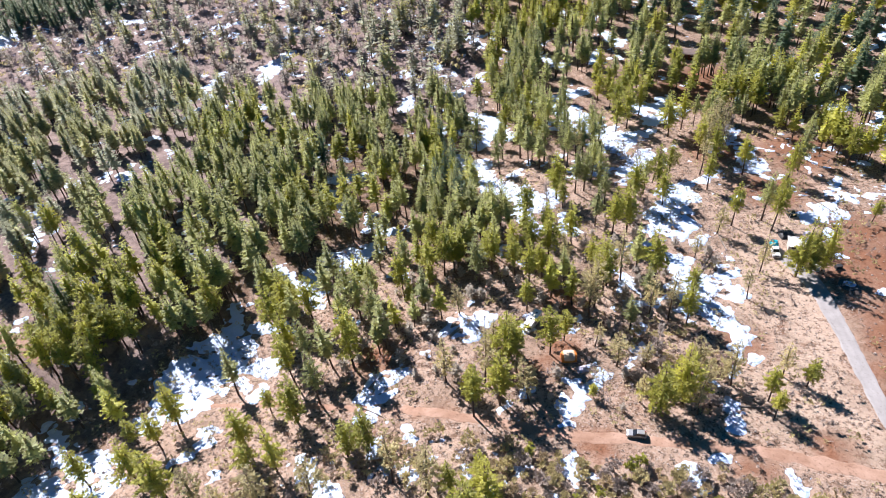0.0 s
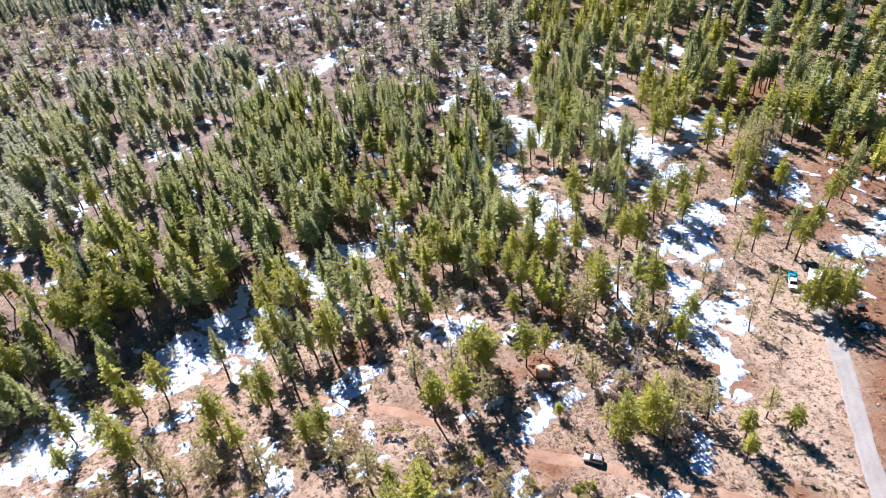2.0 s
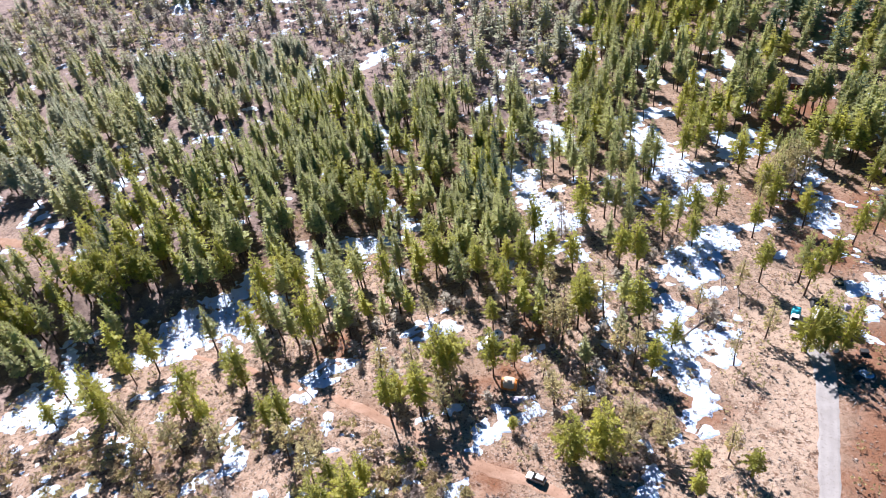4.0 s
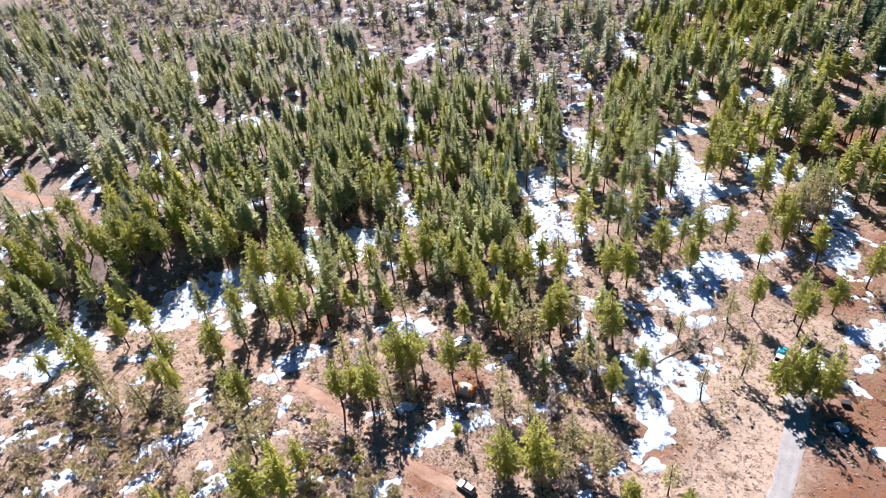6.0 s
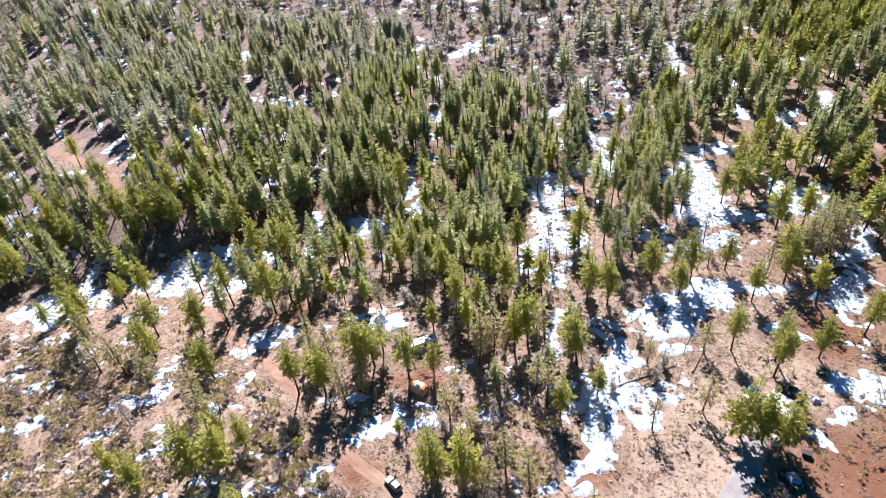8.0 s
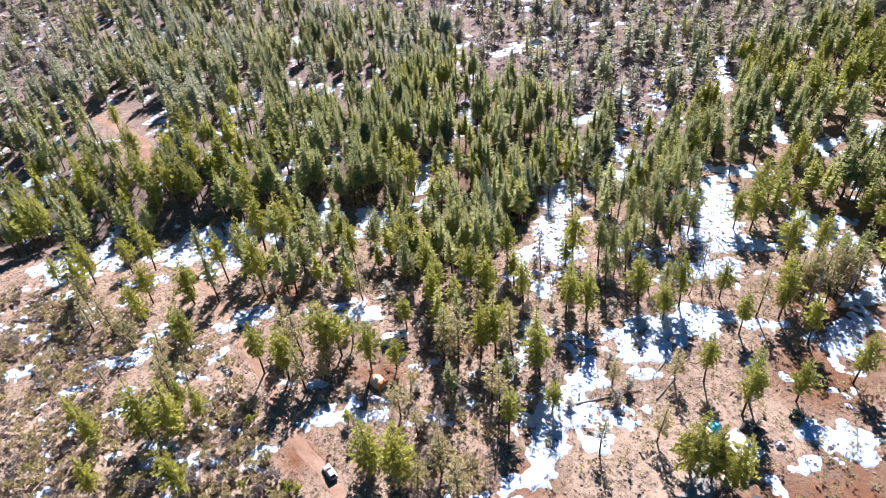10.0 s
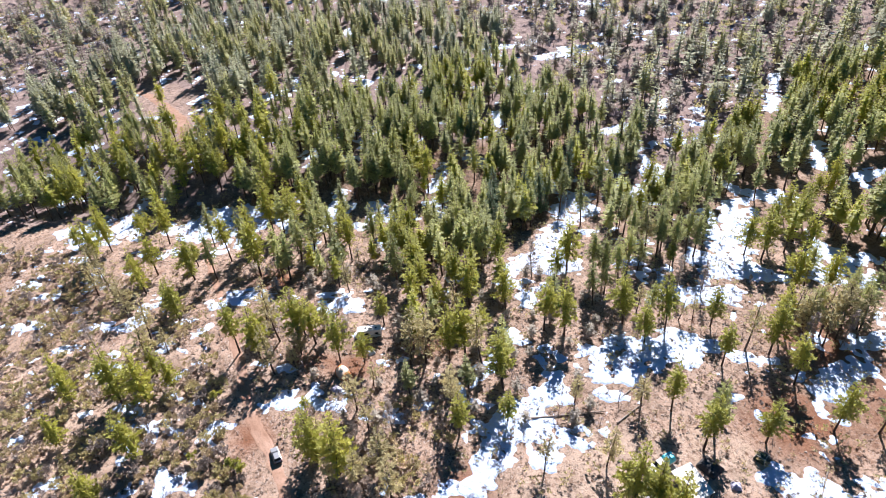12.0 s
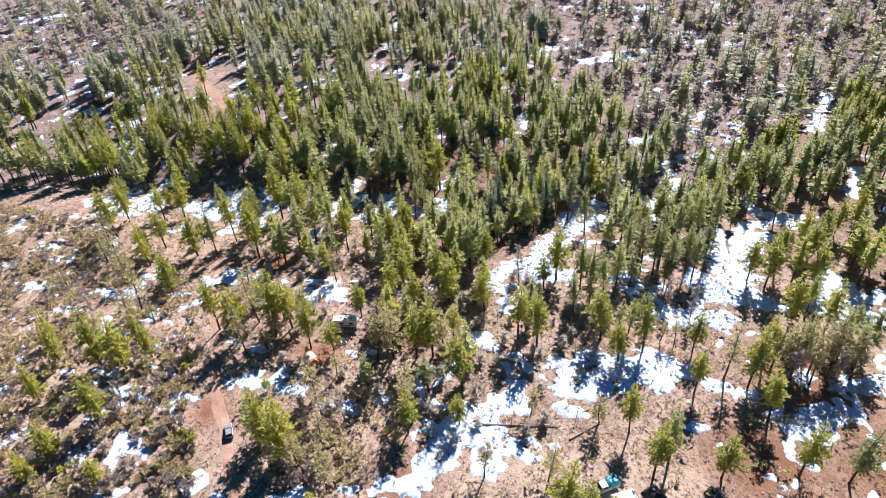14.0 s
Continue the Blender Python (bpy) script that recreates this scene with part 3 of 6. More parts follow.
def ground():
    fx = np.concatenate([[-3000, -2200, -1500, -1100, -850, -700, -600], np.arange(-540, 151, 3.8), [180, 240, 340, 500, 800, 1300, 2000, 3000]])
    fy = np.concatenate([[-3000, -2000, -1300, -800, -500, -350, -250, -180], np.arange(-130, 451, 3.8), [480, 540, 640, 800, 1100, 1600, 2300, 3000]])
    X, Y = np.meshgrid(fx, fy)
    Z = ground_z(X, Y)
    nx, ny = len(fx), len(fy)
    idx = np.arange(nx * ny).reshape(ny, nx)
    a, b, c, d = idx[:-1, :-1].ravel(), idx[:-1, 1:].ravel(), idx[1:, 1:].ravel(), idx[1:, :-1].ravel()
    me = mesh_big("ground", np.stack([X, Y, Z], -1).reshape(-1, 3), np.concatenate([np.stack([a, b, c], 1), np.stack([a, c, d], 1)]), SOIL)
    x, y = X.ravel(), Y.ravel()
    red = np.zeros(len(x))
    for rx, ry, r in RED:
        red = np.maximum(red, np.clip(1.6 - 1.3 * np.hypot(x - rx, y - ry) / r, 0, 1))
    litter = 0.2 + 0.6 * inside(x, y, DENSE) + 0.3 * (inside(x, y, EAST) & ~inside(x, y, YARD)) - 0.2 * inside(x, y, OPEN) + np.where(x < -45, 0.1, -0.15) * inside(x, y, SHRUBS)
    litter = np.where(inside(x, y, MEADOW), 0.0, litter)
    litter = litter.reshape(ny, nx)
    for _ in range(3):
        litter[1:-1, 1:-1] = 0.2 * (litter[1:-1, 1:-1] + litter[:-2, 1:-1] + litter[2:, 1:-1] + litter[1:-1, :-2] + litter[1:-1, 2:])
    for key, values in (("red", red), ("litter", litter.ravel()), ("moor", np.clip(np.where((x < -120) | ((y > 215) & (x < -60)) | (y > 300), 1.0, 0.0) * ~inside(x, y, EAST) - 0.5 * inside(x, y, MEADOW), 0, 1)), ("pale", np.maximum(0.75 * inside(x, y, OPEN), np.where(x < -35, 0.1, 0.45) * inside(x, y, SHRUBS)))):
        me.attributes.new(key, "FLOAT", "POINT").data.foreach_set("value", values.astype(np.float32))
    me.polygons.foreach_set("use_smooth", np.ones(len(me.polygons), bool))
    tagged(new("ground", me), "stony pinkish tan winter soil with reddish patches", "ground", kind="structure")


def strip(name, line, material, label, rise, wear=1.0):
    """A worn way that follows its centre line, with ragged edges and two wheel ruts."""
    pts = []
    for (ax, ay, aw), (bx, by, bw) in zip(line, line[1:]):
        steps = max(2, int(math.hypot(bx - ax, by - ay) / 0.8))
        pts += [(ax + (bx - ax) * i / steps, ay + (by - ay) * i / steps, aw + (bw - aw) * i / steps) for i in range(steps)]
    pts = [(sum(p[0] for p in pts[max(0, i - 5):i + 6]) / len(pts[max(0, i - 5):i + 6]), sum(p[1] for p in pts[max(0, i - 5):i + 6]) / len(pts[max(0, i - 5):i + 6]), pts[i][2]) for i in range(len(pts))]
    verts, faces, cross = [], [], 11
    for i, (x, y, w) in enumerate(pts):
        qx, qy, _ = pts[min(i + 1, len(pts) - 1)]
        px, py, _ = pts[max(i - 1, 0)]
        d = math.hypot(qx - px, qy - py) or 1.0
        sx, sy = -(qy - py) / d, (qx - px) / d
        wl = w * (0.975 + wear * (0.55 * float(waves(x, y, 2.6, 21)) + 0.3 * float(waves(x, y, 0.9, 23)) - 0.425))
        wr = w * (0.975 + wear * (0.55 * float(waves(x, y, 2.6, 22)) + 0.3 * float(waves(x, y, 0.9, 24)) - 0.425))
        for k in range(cross):
            s = -wl + (wl + wr) * k / (cross - 1)
            u, v = x + sx * s, y + sy * s
            edge = k in (0, cross - 1)
            rut = -0.04 if abs(abs(s) - 0.8) < 0.3 else 0.0
            verts.append((u, v, gz(u, v) + (-0.05 if edge else rise + rut)))
    for i in range(len(pts) - 1):
        for k in range(cross - 1):
            a = i * cross + k
            faces.append((a, a + 1, a + cross + 1, a + cross))
    me = mesh_of(name, verts, faces, material)
    me.polygons.foreach_set("use_smooth", np.ones(len(me.polygons), bool))
    tagged(new(name, me), label, "road", kind="structure")


def snow_cover():
    """Old snow left lying in the strokes, eaten away at the edges; each patch that hangs together is one thing."""
    step, x0, y0, x1, y1 = 0.54, -420.0, -90.0, 110.0, 360.0
    nx, ny = int((x1 - x0) / step) + 1, int((y1 - y0) / step) + 1
    F = np.full((ny, nx), -5.0, np.float32)
    for ax, ay, bx, by, w in SNOW_STROKES:
        i0, i1 = int((min(ax, bx) - w - 3 - x0) / step), int((max(ax, bx) + w + 3 - x0) / step)
        j0, j1 = int((min(ay, by) - w - 3 - y0) / step), int((max(ay, by) + w + 3 - y0) / step)
        i0, j0, i1, j1 = max(i0, 0), max(j0, 0), min(i1, nx - 1), min(j1, ny - 1)
        X, Y = np.meshgrid(x0 + step * np.arange(i0, i1), y0 + step * np.arange(j0, j1))
        F[j0:j1, i0:i1] = np.maximum(F[j0:j1, i0:i1], np.minimum(0.98 * w + 0.15 - off_line(X, Y, ax, ay, bx, by), 1.5))
    X, Y = np.meshgrid(x0 + step * np.arange(nx), y0 + step * np.arange(ny))
    # thin scraps all over the far brush and under the trees
    scraps = 9.0 * (waves(X, Y, 7.0, 31) * 0.6 + waves(X, Y, 2.6, 32) * 0.4 - 0.74)
    wild = inside(X, Y, SEEN) & ((X < -120) | (Y > 180) | inside(X, Y, SHRUBS))
    F = np.maximum(F, np.where(wild, scraps, np.where(inside(X, Y, THAWING), scraps + 1.0, -5.0)))
    F = F + 1.6 * (waves(X, Y, 4.2, 33) - 0.50) + 2.2 * (waves(X, Y, 1.9, 34) - 0.54) + 2.4 * (waves(X, Y, 1.05, 35) - 0.54)
    for line in (TRACK, DRIVE, LOOP):
        for (ax, ay, aw), (bx, by, bw) in zip(line, line[1:]):
            i0, i1 = int((min(ax, bx) - 5 - x0) / step), int((max(ax, bx) + 5 - x0) / step)
            j0, j1 = int((min(ay, by) - 5 - y0) / step), int((max(ay, by) + 5 - y0) / step)
            s = np.s_[max(j0, 0):j1, max(i0, 0):i1]
            if aw > 1.3:
                F[s] = np.minimum(F[s], (off_line(X[s], Y[s], ax, ay, bx, by) - (aw + bw) / 2) * 0.8)
    Z = ground_z(X, Y) + np.clip(F * 0.22, -0.18, 0.20) + 0.05 * np.clip(F, 0, 1) * waves(X, Y, 1.7, 36)
    cell = (F[:-1, :-1] > 0) | (F[1:, :-1] > 0) | (F[:-1, 1:] > 0) | (F[1:, 1:] > 0)
    tag = np.zeros(cell.shape, np.int32)
    groups = []
    for j, i in zip(*np.nonzero(cell)):
        if tag[j, i]:
            continue
        k = len(groups) + 1
        tag[j, i] = k
        heap, members = [(j, i)], []
        while heap:
            a, b = heap.pop()
            members.append((a, b))
            for c, d in ((a + 1, b), (a - 1, b), (a, b + 1), (a, b - 1)):
                if 0 <= c < cell.shape[0] and 0 <= d < cell.shape[1] and cell[c, d] and not tag[c, d]:
                    tag[c, d] = k
                    heap.append((c, d))
        groups.append(members)
    groups.sort(key=len, reverse=True)

    def sheet(members):
        m = np.array(members)
        corners = np.stack([m[:, 0] * nx + m[:, 1], m[:, 0] * nx + m[:, 1] + 1, (m[:, 0] + 1) * nx + m[:, 1] + 1, (m[:, 0] + 1) * nx + m[:, 1]], 1)
        used, inv = np.unique(corners.ravel(), return_inverse=True)
        q = inv.reshape(-1, 4)
        v = np.stack([X.ravel()[used], Y.ravel()[used], Z.ravel()[used]], 1)
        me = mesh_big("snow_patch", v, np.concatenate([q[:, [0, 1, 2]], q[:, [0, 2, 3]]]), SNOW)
        me.polygons.foreach_set("use_smooth", np.ones(len(me.polygons), bool))
        return me

    large = [g for g in groups if len(g) > 45][:280]
    rest = [c for g in groups[len(large):] if len(g) > 2 for c in g]
    for g in large:
        size = "wide" if len(g) > 800 else ("middling" if len(g) > 200 else "small")
        tagged(new("snow_patch", sheet(g)), size + " patch of old melting snow with ragged edges", "snow", "snow patches")
    tagged(new("snow_scraps", sheet(rest)), "scattered scraps of melting snow between shrubs", "snow", kind="stuff")


ground()
strip("dirt_track", TRACK, CLAY, "narrow reddish dirt track with wheel ruts", 0.06)
strip("gravel_drive", DRIVE, GRAVEL, "pale grey gravel drive through the clearing", 0.06, 0.35)
strip("forest_loop", LOOP, CLAY, "bare tan dirt clearing among dense pines", 0.06)
snow_cover()

# ---- trees ----


class Crown:
    """Collects sprigs: kites of needles that fan out of one point."""

    def __init__(self, seed):
        self.r = random.Random(seed)
        self.v, self.t = [], []

    def sprig(self, c, out, size, count, width=0.36, lift=0.3):
        """Sprays of needles, each a pointed blade."""
        r, base = self.r, len(self.v)
        self.v.append(c)
        for _ in range(count):
            d = Vector((out.x + r.uniform(-0.85, 0.85), out.y + r.uniform(-0.85, 0.85), out.z + lift + r.uniform(-0.6, 0.6)))
            d.normalize()
            side = d.cross(Vector((r.uniform(-0.6, 0.6), r.uniform(-0.6, 0.6), 1.0)))
            side.normalize()
            s = size * r.uniform(0.65, 1.35)
            i = len(self.v)
            self.v += [c + d * s, c + d * s * 0.55 + side * s * width]
            self.t.append((base, i, i + 1))

    def bough(self, root, tip, wide):
        """One flat leafy limb, widest past its middle."""
        r, i = self.r, len(self.v)
        d = tip - root
        side = d.cross(Vector((r.uniform(-0.5, 0.5), r.uniform(-0.5, 0.5), 1.0))).normalized() * wide * 0.5
        self.v += [root, root + d * r.uniform(0.5, 0.7) + side, tip, root + d * r.uniform(0.5, 0.7) - side]
        self.t += [(i, i + 1, i + 2), (i, i + 2, i + 3)]

    def mesh(self, name, material):
        return mesh_big(name, [tuple(p) for p in self.v], self.t, material)


def cone(V, T, a, b, r0, r1, sides):
    """Adds a tapered limb to lists of points and triangles."""
    d = (b - a).normalized()
    u = d.orthogonal().normalized()
    w = d.cross(u)
    base = len(V)
    for p, r in ((a, r0), (b, r1)):
        for k in range(sides):
            g = 2 * math.pi * k / sides
            V.append(p + (u * math.cos(g) + w * math.sin(g)) * r)
    for k in range(sides):
        n = (k + 1) % sides
        T += [(base + k, base + n, base + sides + n), (base + k, base + sides + n, base + sides + k)]


def pine_meshes(seed, h, low, wide, belly, whorl, sprigs, size, material, gaps=0.1, droop=0.25, limbs=True, kites=4, kinds=("trunk", "crown"), flat=0.2, pole=(6, 6), blade=0.32, core=0.3, bough=0, whorl_of=5):
    """A conifer h metres high: bent trunk, limbs in whorls and sprigs along their outer part.
    low: where the crown starts; wide: crown radius; belly: height of the widest part within the crown."""
    r = random.Random(seed)
    cr = Crown(seed + 7)
    V, T = [], []
    bend = [Vector((r.uniform(-0.25, 0.25), r.uniform(-0.25, 0.25), 0)) for _ in range(3)]
    fat = 0.011 * h + 0.07

    def spine(f):
        return Vector((0, 0, h * f)) + bend[0] * math.sin(f * 3.0) + bend[1] * math.sin(f * 6.0) * 0.5

    for k in range(pole[0]):
        f0, f1 = k / pole[0], (k + 1) / pole[0]
        cone(V, T, spine(f0) - Vector((0, 0, 0.3 if k == 0 else 0)), spine(f1), fat * (1 - f0) ** 1.15 + 0.012, fat * (1 - f1) ** 1.15 + 0.012, pole[1])
    z = low * h
    lean = r.uniform(0, 6.28)

    def spread(g):
        return 0.25 + 0.75 * (g / belly) ** 0.7 if g < belly else ((1 - g) / (1 - belly)) ** (1.0 - flat)

    # closed shell added to block light, seen only as depth between the outer sprays
    start, levels, sides = len(cr.v), 6, 6
    for k in range(levels + 1):
        g = 0.03 + 0.68 * k / levels
        c = spine(low + g * (1 - low))
        for j in range(sides):
            a = 6.283 * (j + 0.5 * (k % 2)) / sides
            q = core * wide * spread(g) * r.uniform(0.6, 1.25)
            cr.v.append(c + Vector((math.cos(a) * q, math.sin(a) * q, r.uniform(-0.3, 0.3))))
    for k in range(levels):
        for j in range(sides):
            i0, i1 = start + k * sides + j, start + k * sides + (j + 1) % sides
            cr.t += [(i0, i1, i1 + sides), (i0, i1 + sides, i0 + sides)]
    while z < h * 0.985:
        f = z / h
        g = min(max((f - low) / (1 - low), 0.0), 0.999)
        reach = wide * max(spread(g), 0.05)
        number = whorl_of if g < 0.75 else whorl_of - 1
        spin = r.uniform(0, 6.28)
        for b in range(number):
            if r.random() < gaps:
                continue
            a = spin + 6.283 * b / number + r.uniform(-0.35, 0.35)
            long = reach * r.uniform(0.55, 1.28) * (1 + 0.18 * math.cos(a - lean))
            out = Vector((math.cos(a), math.sin(a), 0))
            root = spine(f)
            tip = root + out * long + Vector((0, 0, long * (0.30 * g - droop + r.uniform(-0.12, 0.12))))
            if limbs and long > 0.5:
                cone(V, T, root, root.lerp(tip, 0.85), 0.02 + 0.016 * long, 0.012, 3)
            if bough:
                cr.bough(root, tip, bough * long)
            count = max(1, round(sprigs * long / wide + r.uniform(-0.3, 0.6)))
            for q in range(count):
                s = 1.0 - 0.75 * (q + r.uniform(0, 0.6)) / (count + 0.3)
                p = root.lerp(tip, s) + Vector((r.uniform(-1, 1), r.uniform(-1, 1), r.uniform(-0.5, 0.7))) * 0.18 * size
                cr.sprig(p, out * 0.75, size * (0.45 + 0.6 * min(1.0, reach / wide + 0.1)), kites, blade)
        z += whorl * r.uniform(0.75, 1.25)
    for k in range(3):
        cr.sprig(spine(1.0) - Vector((0, 0, 0.25 + 0.4 * k)), Vector((0, 0, 1.6)), size * 0.55, kites, 0.3)
    return mesh_big(kinds[0], [tuple(p) for p in V], T, BARK), cr.mesh(kinds[1], material)


def round_meshes(seed, h, wide, stems, sprigs, size, leaf, wood, hollow=0.35, kites=4, low=0.25, twigs=4):
    """A many-stemmed juniper, scrub oak or bush: stems that fork, with sprigs about their ends."""
    r = random.Random(seed)
    cr = Crown(seed + 3)
    V, T = [], []
    for s in range(stems):
        a = 6.283 * s / stems + r.uniform(-0.5, 0.5)
        spread = wide * r.uniform(0.15, 0.75)
        mid = Vector((math.cos(a) * spread * 0.4, math.sin(a) * spread * 0.4, h * r.uniform(0.3, 0.45)))
        top = Vector((math.cos(a) * spread, math.sin(a) * spread, h * r.uniform(0.7, 1.0)))
        thick = 0.03 + 0.012 * h
        cone(V, T, Vector((math.cos(a) * 0.1, math.sin(a) * 0.1, -0.2)), mid, thick, thick * 0.7, 4)
        cone(V, T, mid, top, thick * 0.7, 0.015, 4)
        for _ in range(twigs + int(h / 2)):
            f = r.uniform(0.15, 1.0)
            root = mid.lerp(top, f)
            g = r.uniform(0, 6.283)
            end = root + Vector((math.cos(g), math.sin(g), r.uniform(-0.1, 0.7))) * wide * r.uniform(0.25, 0.55) * (1.15 - 0.5 * f)
            cone(V, T, root, end, thick * 0.35, 0.01, 3)
            for _ in range(sprigs):
                w = r.uniform(hollow, 1.05)
                p = root.lerp(end, w) + Vector((r.uniform(-1, 1), r.uniform(-1, 1), r.uniform(-1, 1))) * 0.3 * size
                out = Vector((p.x, p.y, p.z - h * 0.4))
                if p.z > low * h:
                    cr.sprig(p, out.normalized() * 0.7, size, kites)
    return mesh_big("trunk", [tuple(p) for p in V], T, wood), cr.mesh("crown", leaf)


def bare_meshes(seed, h, wide, step=0.2, tufts=3, twig=None):
    """A dead or leafless tree: straight pole, bare limbs and fine twigs."""
    r = random.Random(seed)
    cr = Crown(seed)
    V, T = [], []
    cone(V, T, Vector((0, 0, -0.3)), Vector((r.uniform(-0.3, 0.3), r.uniform(-0.3, 0.3), h)), 0.06 + 0.009 * h, 0.02, 6)
    z = 0.15 * h
    while z < h * 0.98:
        a, f = r.uniform(0, 6.283), z / h
        long = wide * (1.05 - f) ** 0.6 * r.uniform(0.4, 1.0)
        root = Vector((0, 0, z))
        tip = root + Vector((math.cos(a), math.sin(a), r.uniform(-0.1, 0.5))) * long
        cone(V, T, root, tip, 0.035, 0.008, 3 if step < 0.4 else 2)
        for _ in range(tufts):
            cr.sprig(root.lerp(tip, r.uniform(0.35, 1.0)), (tip - root).normalized() * 0.8, 0.7, 5, 0.16)
        z += step
    return mesh_big("trunk", [tuple(p) for p in V], T, DEADWOOD), cr.mesh("crown", twig or GREYTWIG)


def tree_thing(name, meshes, label, category, group):
    """A tree at the origin, as an empty with its parts; it is copied to its places and then moved to the first of them."""
    ob = new(name)
    for me in meshes:
        p = new(me.name.split(".")[0], me)
        p.parent = ob
    return tagged(ob, label, category, group)


KINDS = {
    "y": [(pine_meshes(11, 17, 0.26, 2.75, 0.28, 0.56, 6.0, 0.66, LIME, 0.16, kites=7), 17), (pine_meshes(12, 15, 0.22, 2.85, 0.3, 0.54, 6.0, 0.66, LIME, 0.2, kites=7), 15),
          (pine_meshes(13, 18, 0.34, 2.7, 0.33, 0.56, 6.0, 0.66, LIME, 0.18, kites=7), 18), (pine_meshes(14, 13, 0.26, 2.8, 0.38, 0.54, 6.0, 0.64, LIME, 0.2, 0.15, kites=7, flat=0.25), 13)],
    "j": [(pine_meshes(17, 15, 0.1, 2.3, 0.22, 0.62, 5.6, 0.62, LIME, 0.2, kites=7), 15), (pine_meshes(18, 13, 0.12, 2.4, 0.35, 0.6, 5.6, 0.62, LIME, 0.2, 0.15, kites=7, flat=0.25), 13), (pine_meshes(19, 16, 0.16, 2.25, 0.25, 0.62, 5.6, 0.62, LIME, 0.18, kites=7), 16)],
    "g": [(pine_meshes(21, 20, 0.3, 2.6, 0.25, 0.6, 5.6, 0.64, GREEN, 0.18, kites=7), 20), (pine_meshes(22, 18, 0.24, 2.7, 0.25, 0.6, 5.6, 0.64, GREEN, 0.2, kites=7), 18),
          (pine_meshes(23, 21, 0.38, 2.5, 0.3, 0.58, 5.6, 0.62, GREEN, 0.2, kites=7), 21), (pine_meshes(24, 17, 0.3, 2.6, 0.32, 0.58, 5.6, 0.62, GREEN, 0.22, kites=7), 17)],
    "d": [(pine_meshes(31, 21, 0.08, 2.8, 0.14, 0.5, 3.8, 0.7, DARK, 0.06, 0.3, kites=7), 21), (pine_meshes(32, 20, 0.12, 2.6, 0.16, 0.5, 3.8, 0.7, DARK, 0.08, 0.3, kites=7), 20)],
    "w": [(pine_meshes(15, 18, 0.08, 3.5, 0.24, 0.46, 5.4, 0.72, LIME, 0.2, 0.12, kites=7, flat=0.1), 18), (pine_meshes(16, 16, 0.08, 3.4, 0.28, 0.46, 5.4, 0.72, LIME, 0.2, 0.08, kites=7, flat=0.15), 16)],
    "o": [(pine_meshes(41, 14, 0.2, 2.1, 0.35, 0.55, 3.4, 0.58, OLIVE, 0.25, 0.05, kites=7, core=0.1), 14), (pine_meshes(42, 12, 0.15, 2.1, 0.4, 0.52, 3.4, 0.58, OLIVE, 0.25, 0.0, kites=7, core=0.1, flat=0.3), 12),
          (pine_meshes(43, 16, 0.3, 2.0, 0.35, 0.55, 3.4, 0.58, OLIVE, 0.28, 0.1, kites=7, core=0.1), 16)],
    "b": [(bare_meshes(51, 12, 2.0), 12), (bare_meshes(52, 15, 1.9), 15)],
}
TREE_WORDS = {
    "y": ("pine_tree", "sunlit yellow-green pine with a full crown above a bare trunk", "tree", "open-grown pines"),
    "j": ("juniper_tree", "bushy bright yellow-green juniper branched low among shrubs", "tree", "trees of the shrub land"),
    "g": ("pine_tree", "tall green pine with a bare lower trunk", "tree", "stand pines"),
    "d": ("fir_tree", "dense dark green fir branched almost to the ground", "tree", "dark firs"),
    "w": ("pine_tree", "broad bushy yellow-green pine with a wide crown", "tree", "broad pines"),
    "o": ("scraggly_tree", "thin olive-brown pine with sparse branches", "tree", "thin pines"),
    "b": ("dead_tree", "leafless grey tree with bare twigs", "tree", "dead trees"),
}
PATTERNS = {k: [(tree_thing(TREE_WORDS[k][0], me, *TREE_WORDS[k][1:]), h) for me, h in v] for k, v in KINDS.items()}
USED = set()
PLANTED = []
chance = random.Random(5)


def stand_at(kind, x, y, h, girth=1.0):
    """Sets one tree of that kind and height, taking the pattern itself first and copies after it."""
    pick = chance.randrange(len(PATTERNS[kind]))
    ob, tall = PATTERNS[kind][pick]
    s = h / tall
    w = girth * s ** 0.75 * chance.uniform(0.9, 1.1)
    lean = 3.0 if kind != "o" else 6.0
    m = pose(x, y, gz(x, y) - 0.05, chance.uniform(-lean, lean), chance.uniform(-lean, lean), chance.uniform(0, 360)) @ Matrix.Diagonal((w, w, s, 1))
    if (kind, pick) in USED:
        copy_thing(ob, m)
    else:
        FIRST.append((ob, m))
        USED.add((kind, pick))
    PLANTED.append((x, y))


FIRST = []


def plant(kind, *places):
    for x, y, h in places:
        stand_at(kind, x, y, h)


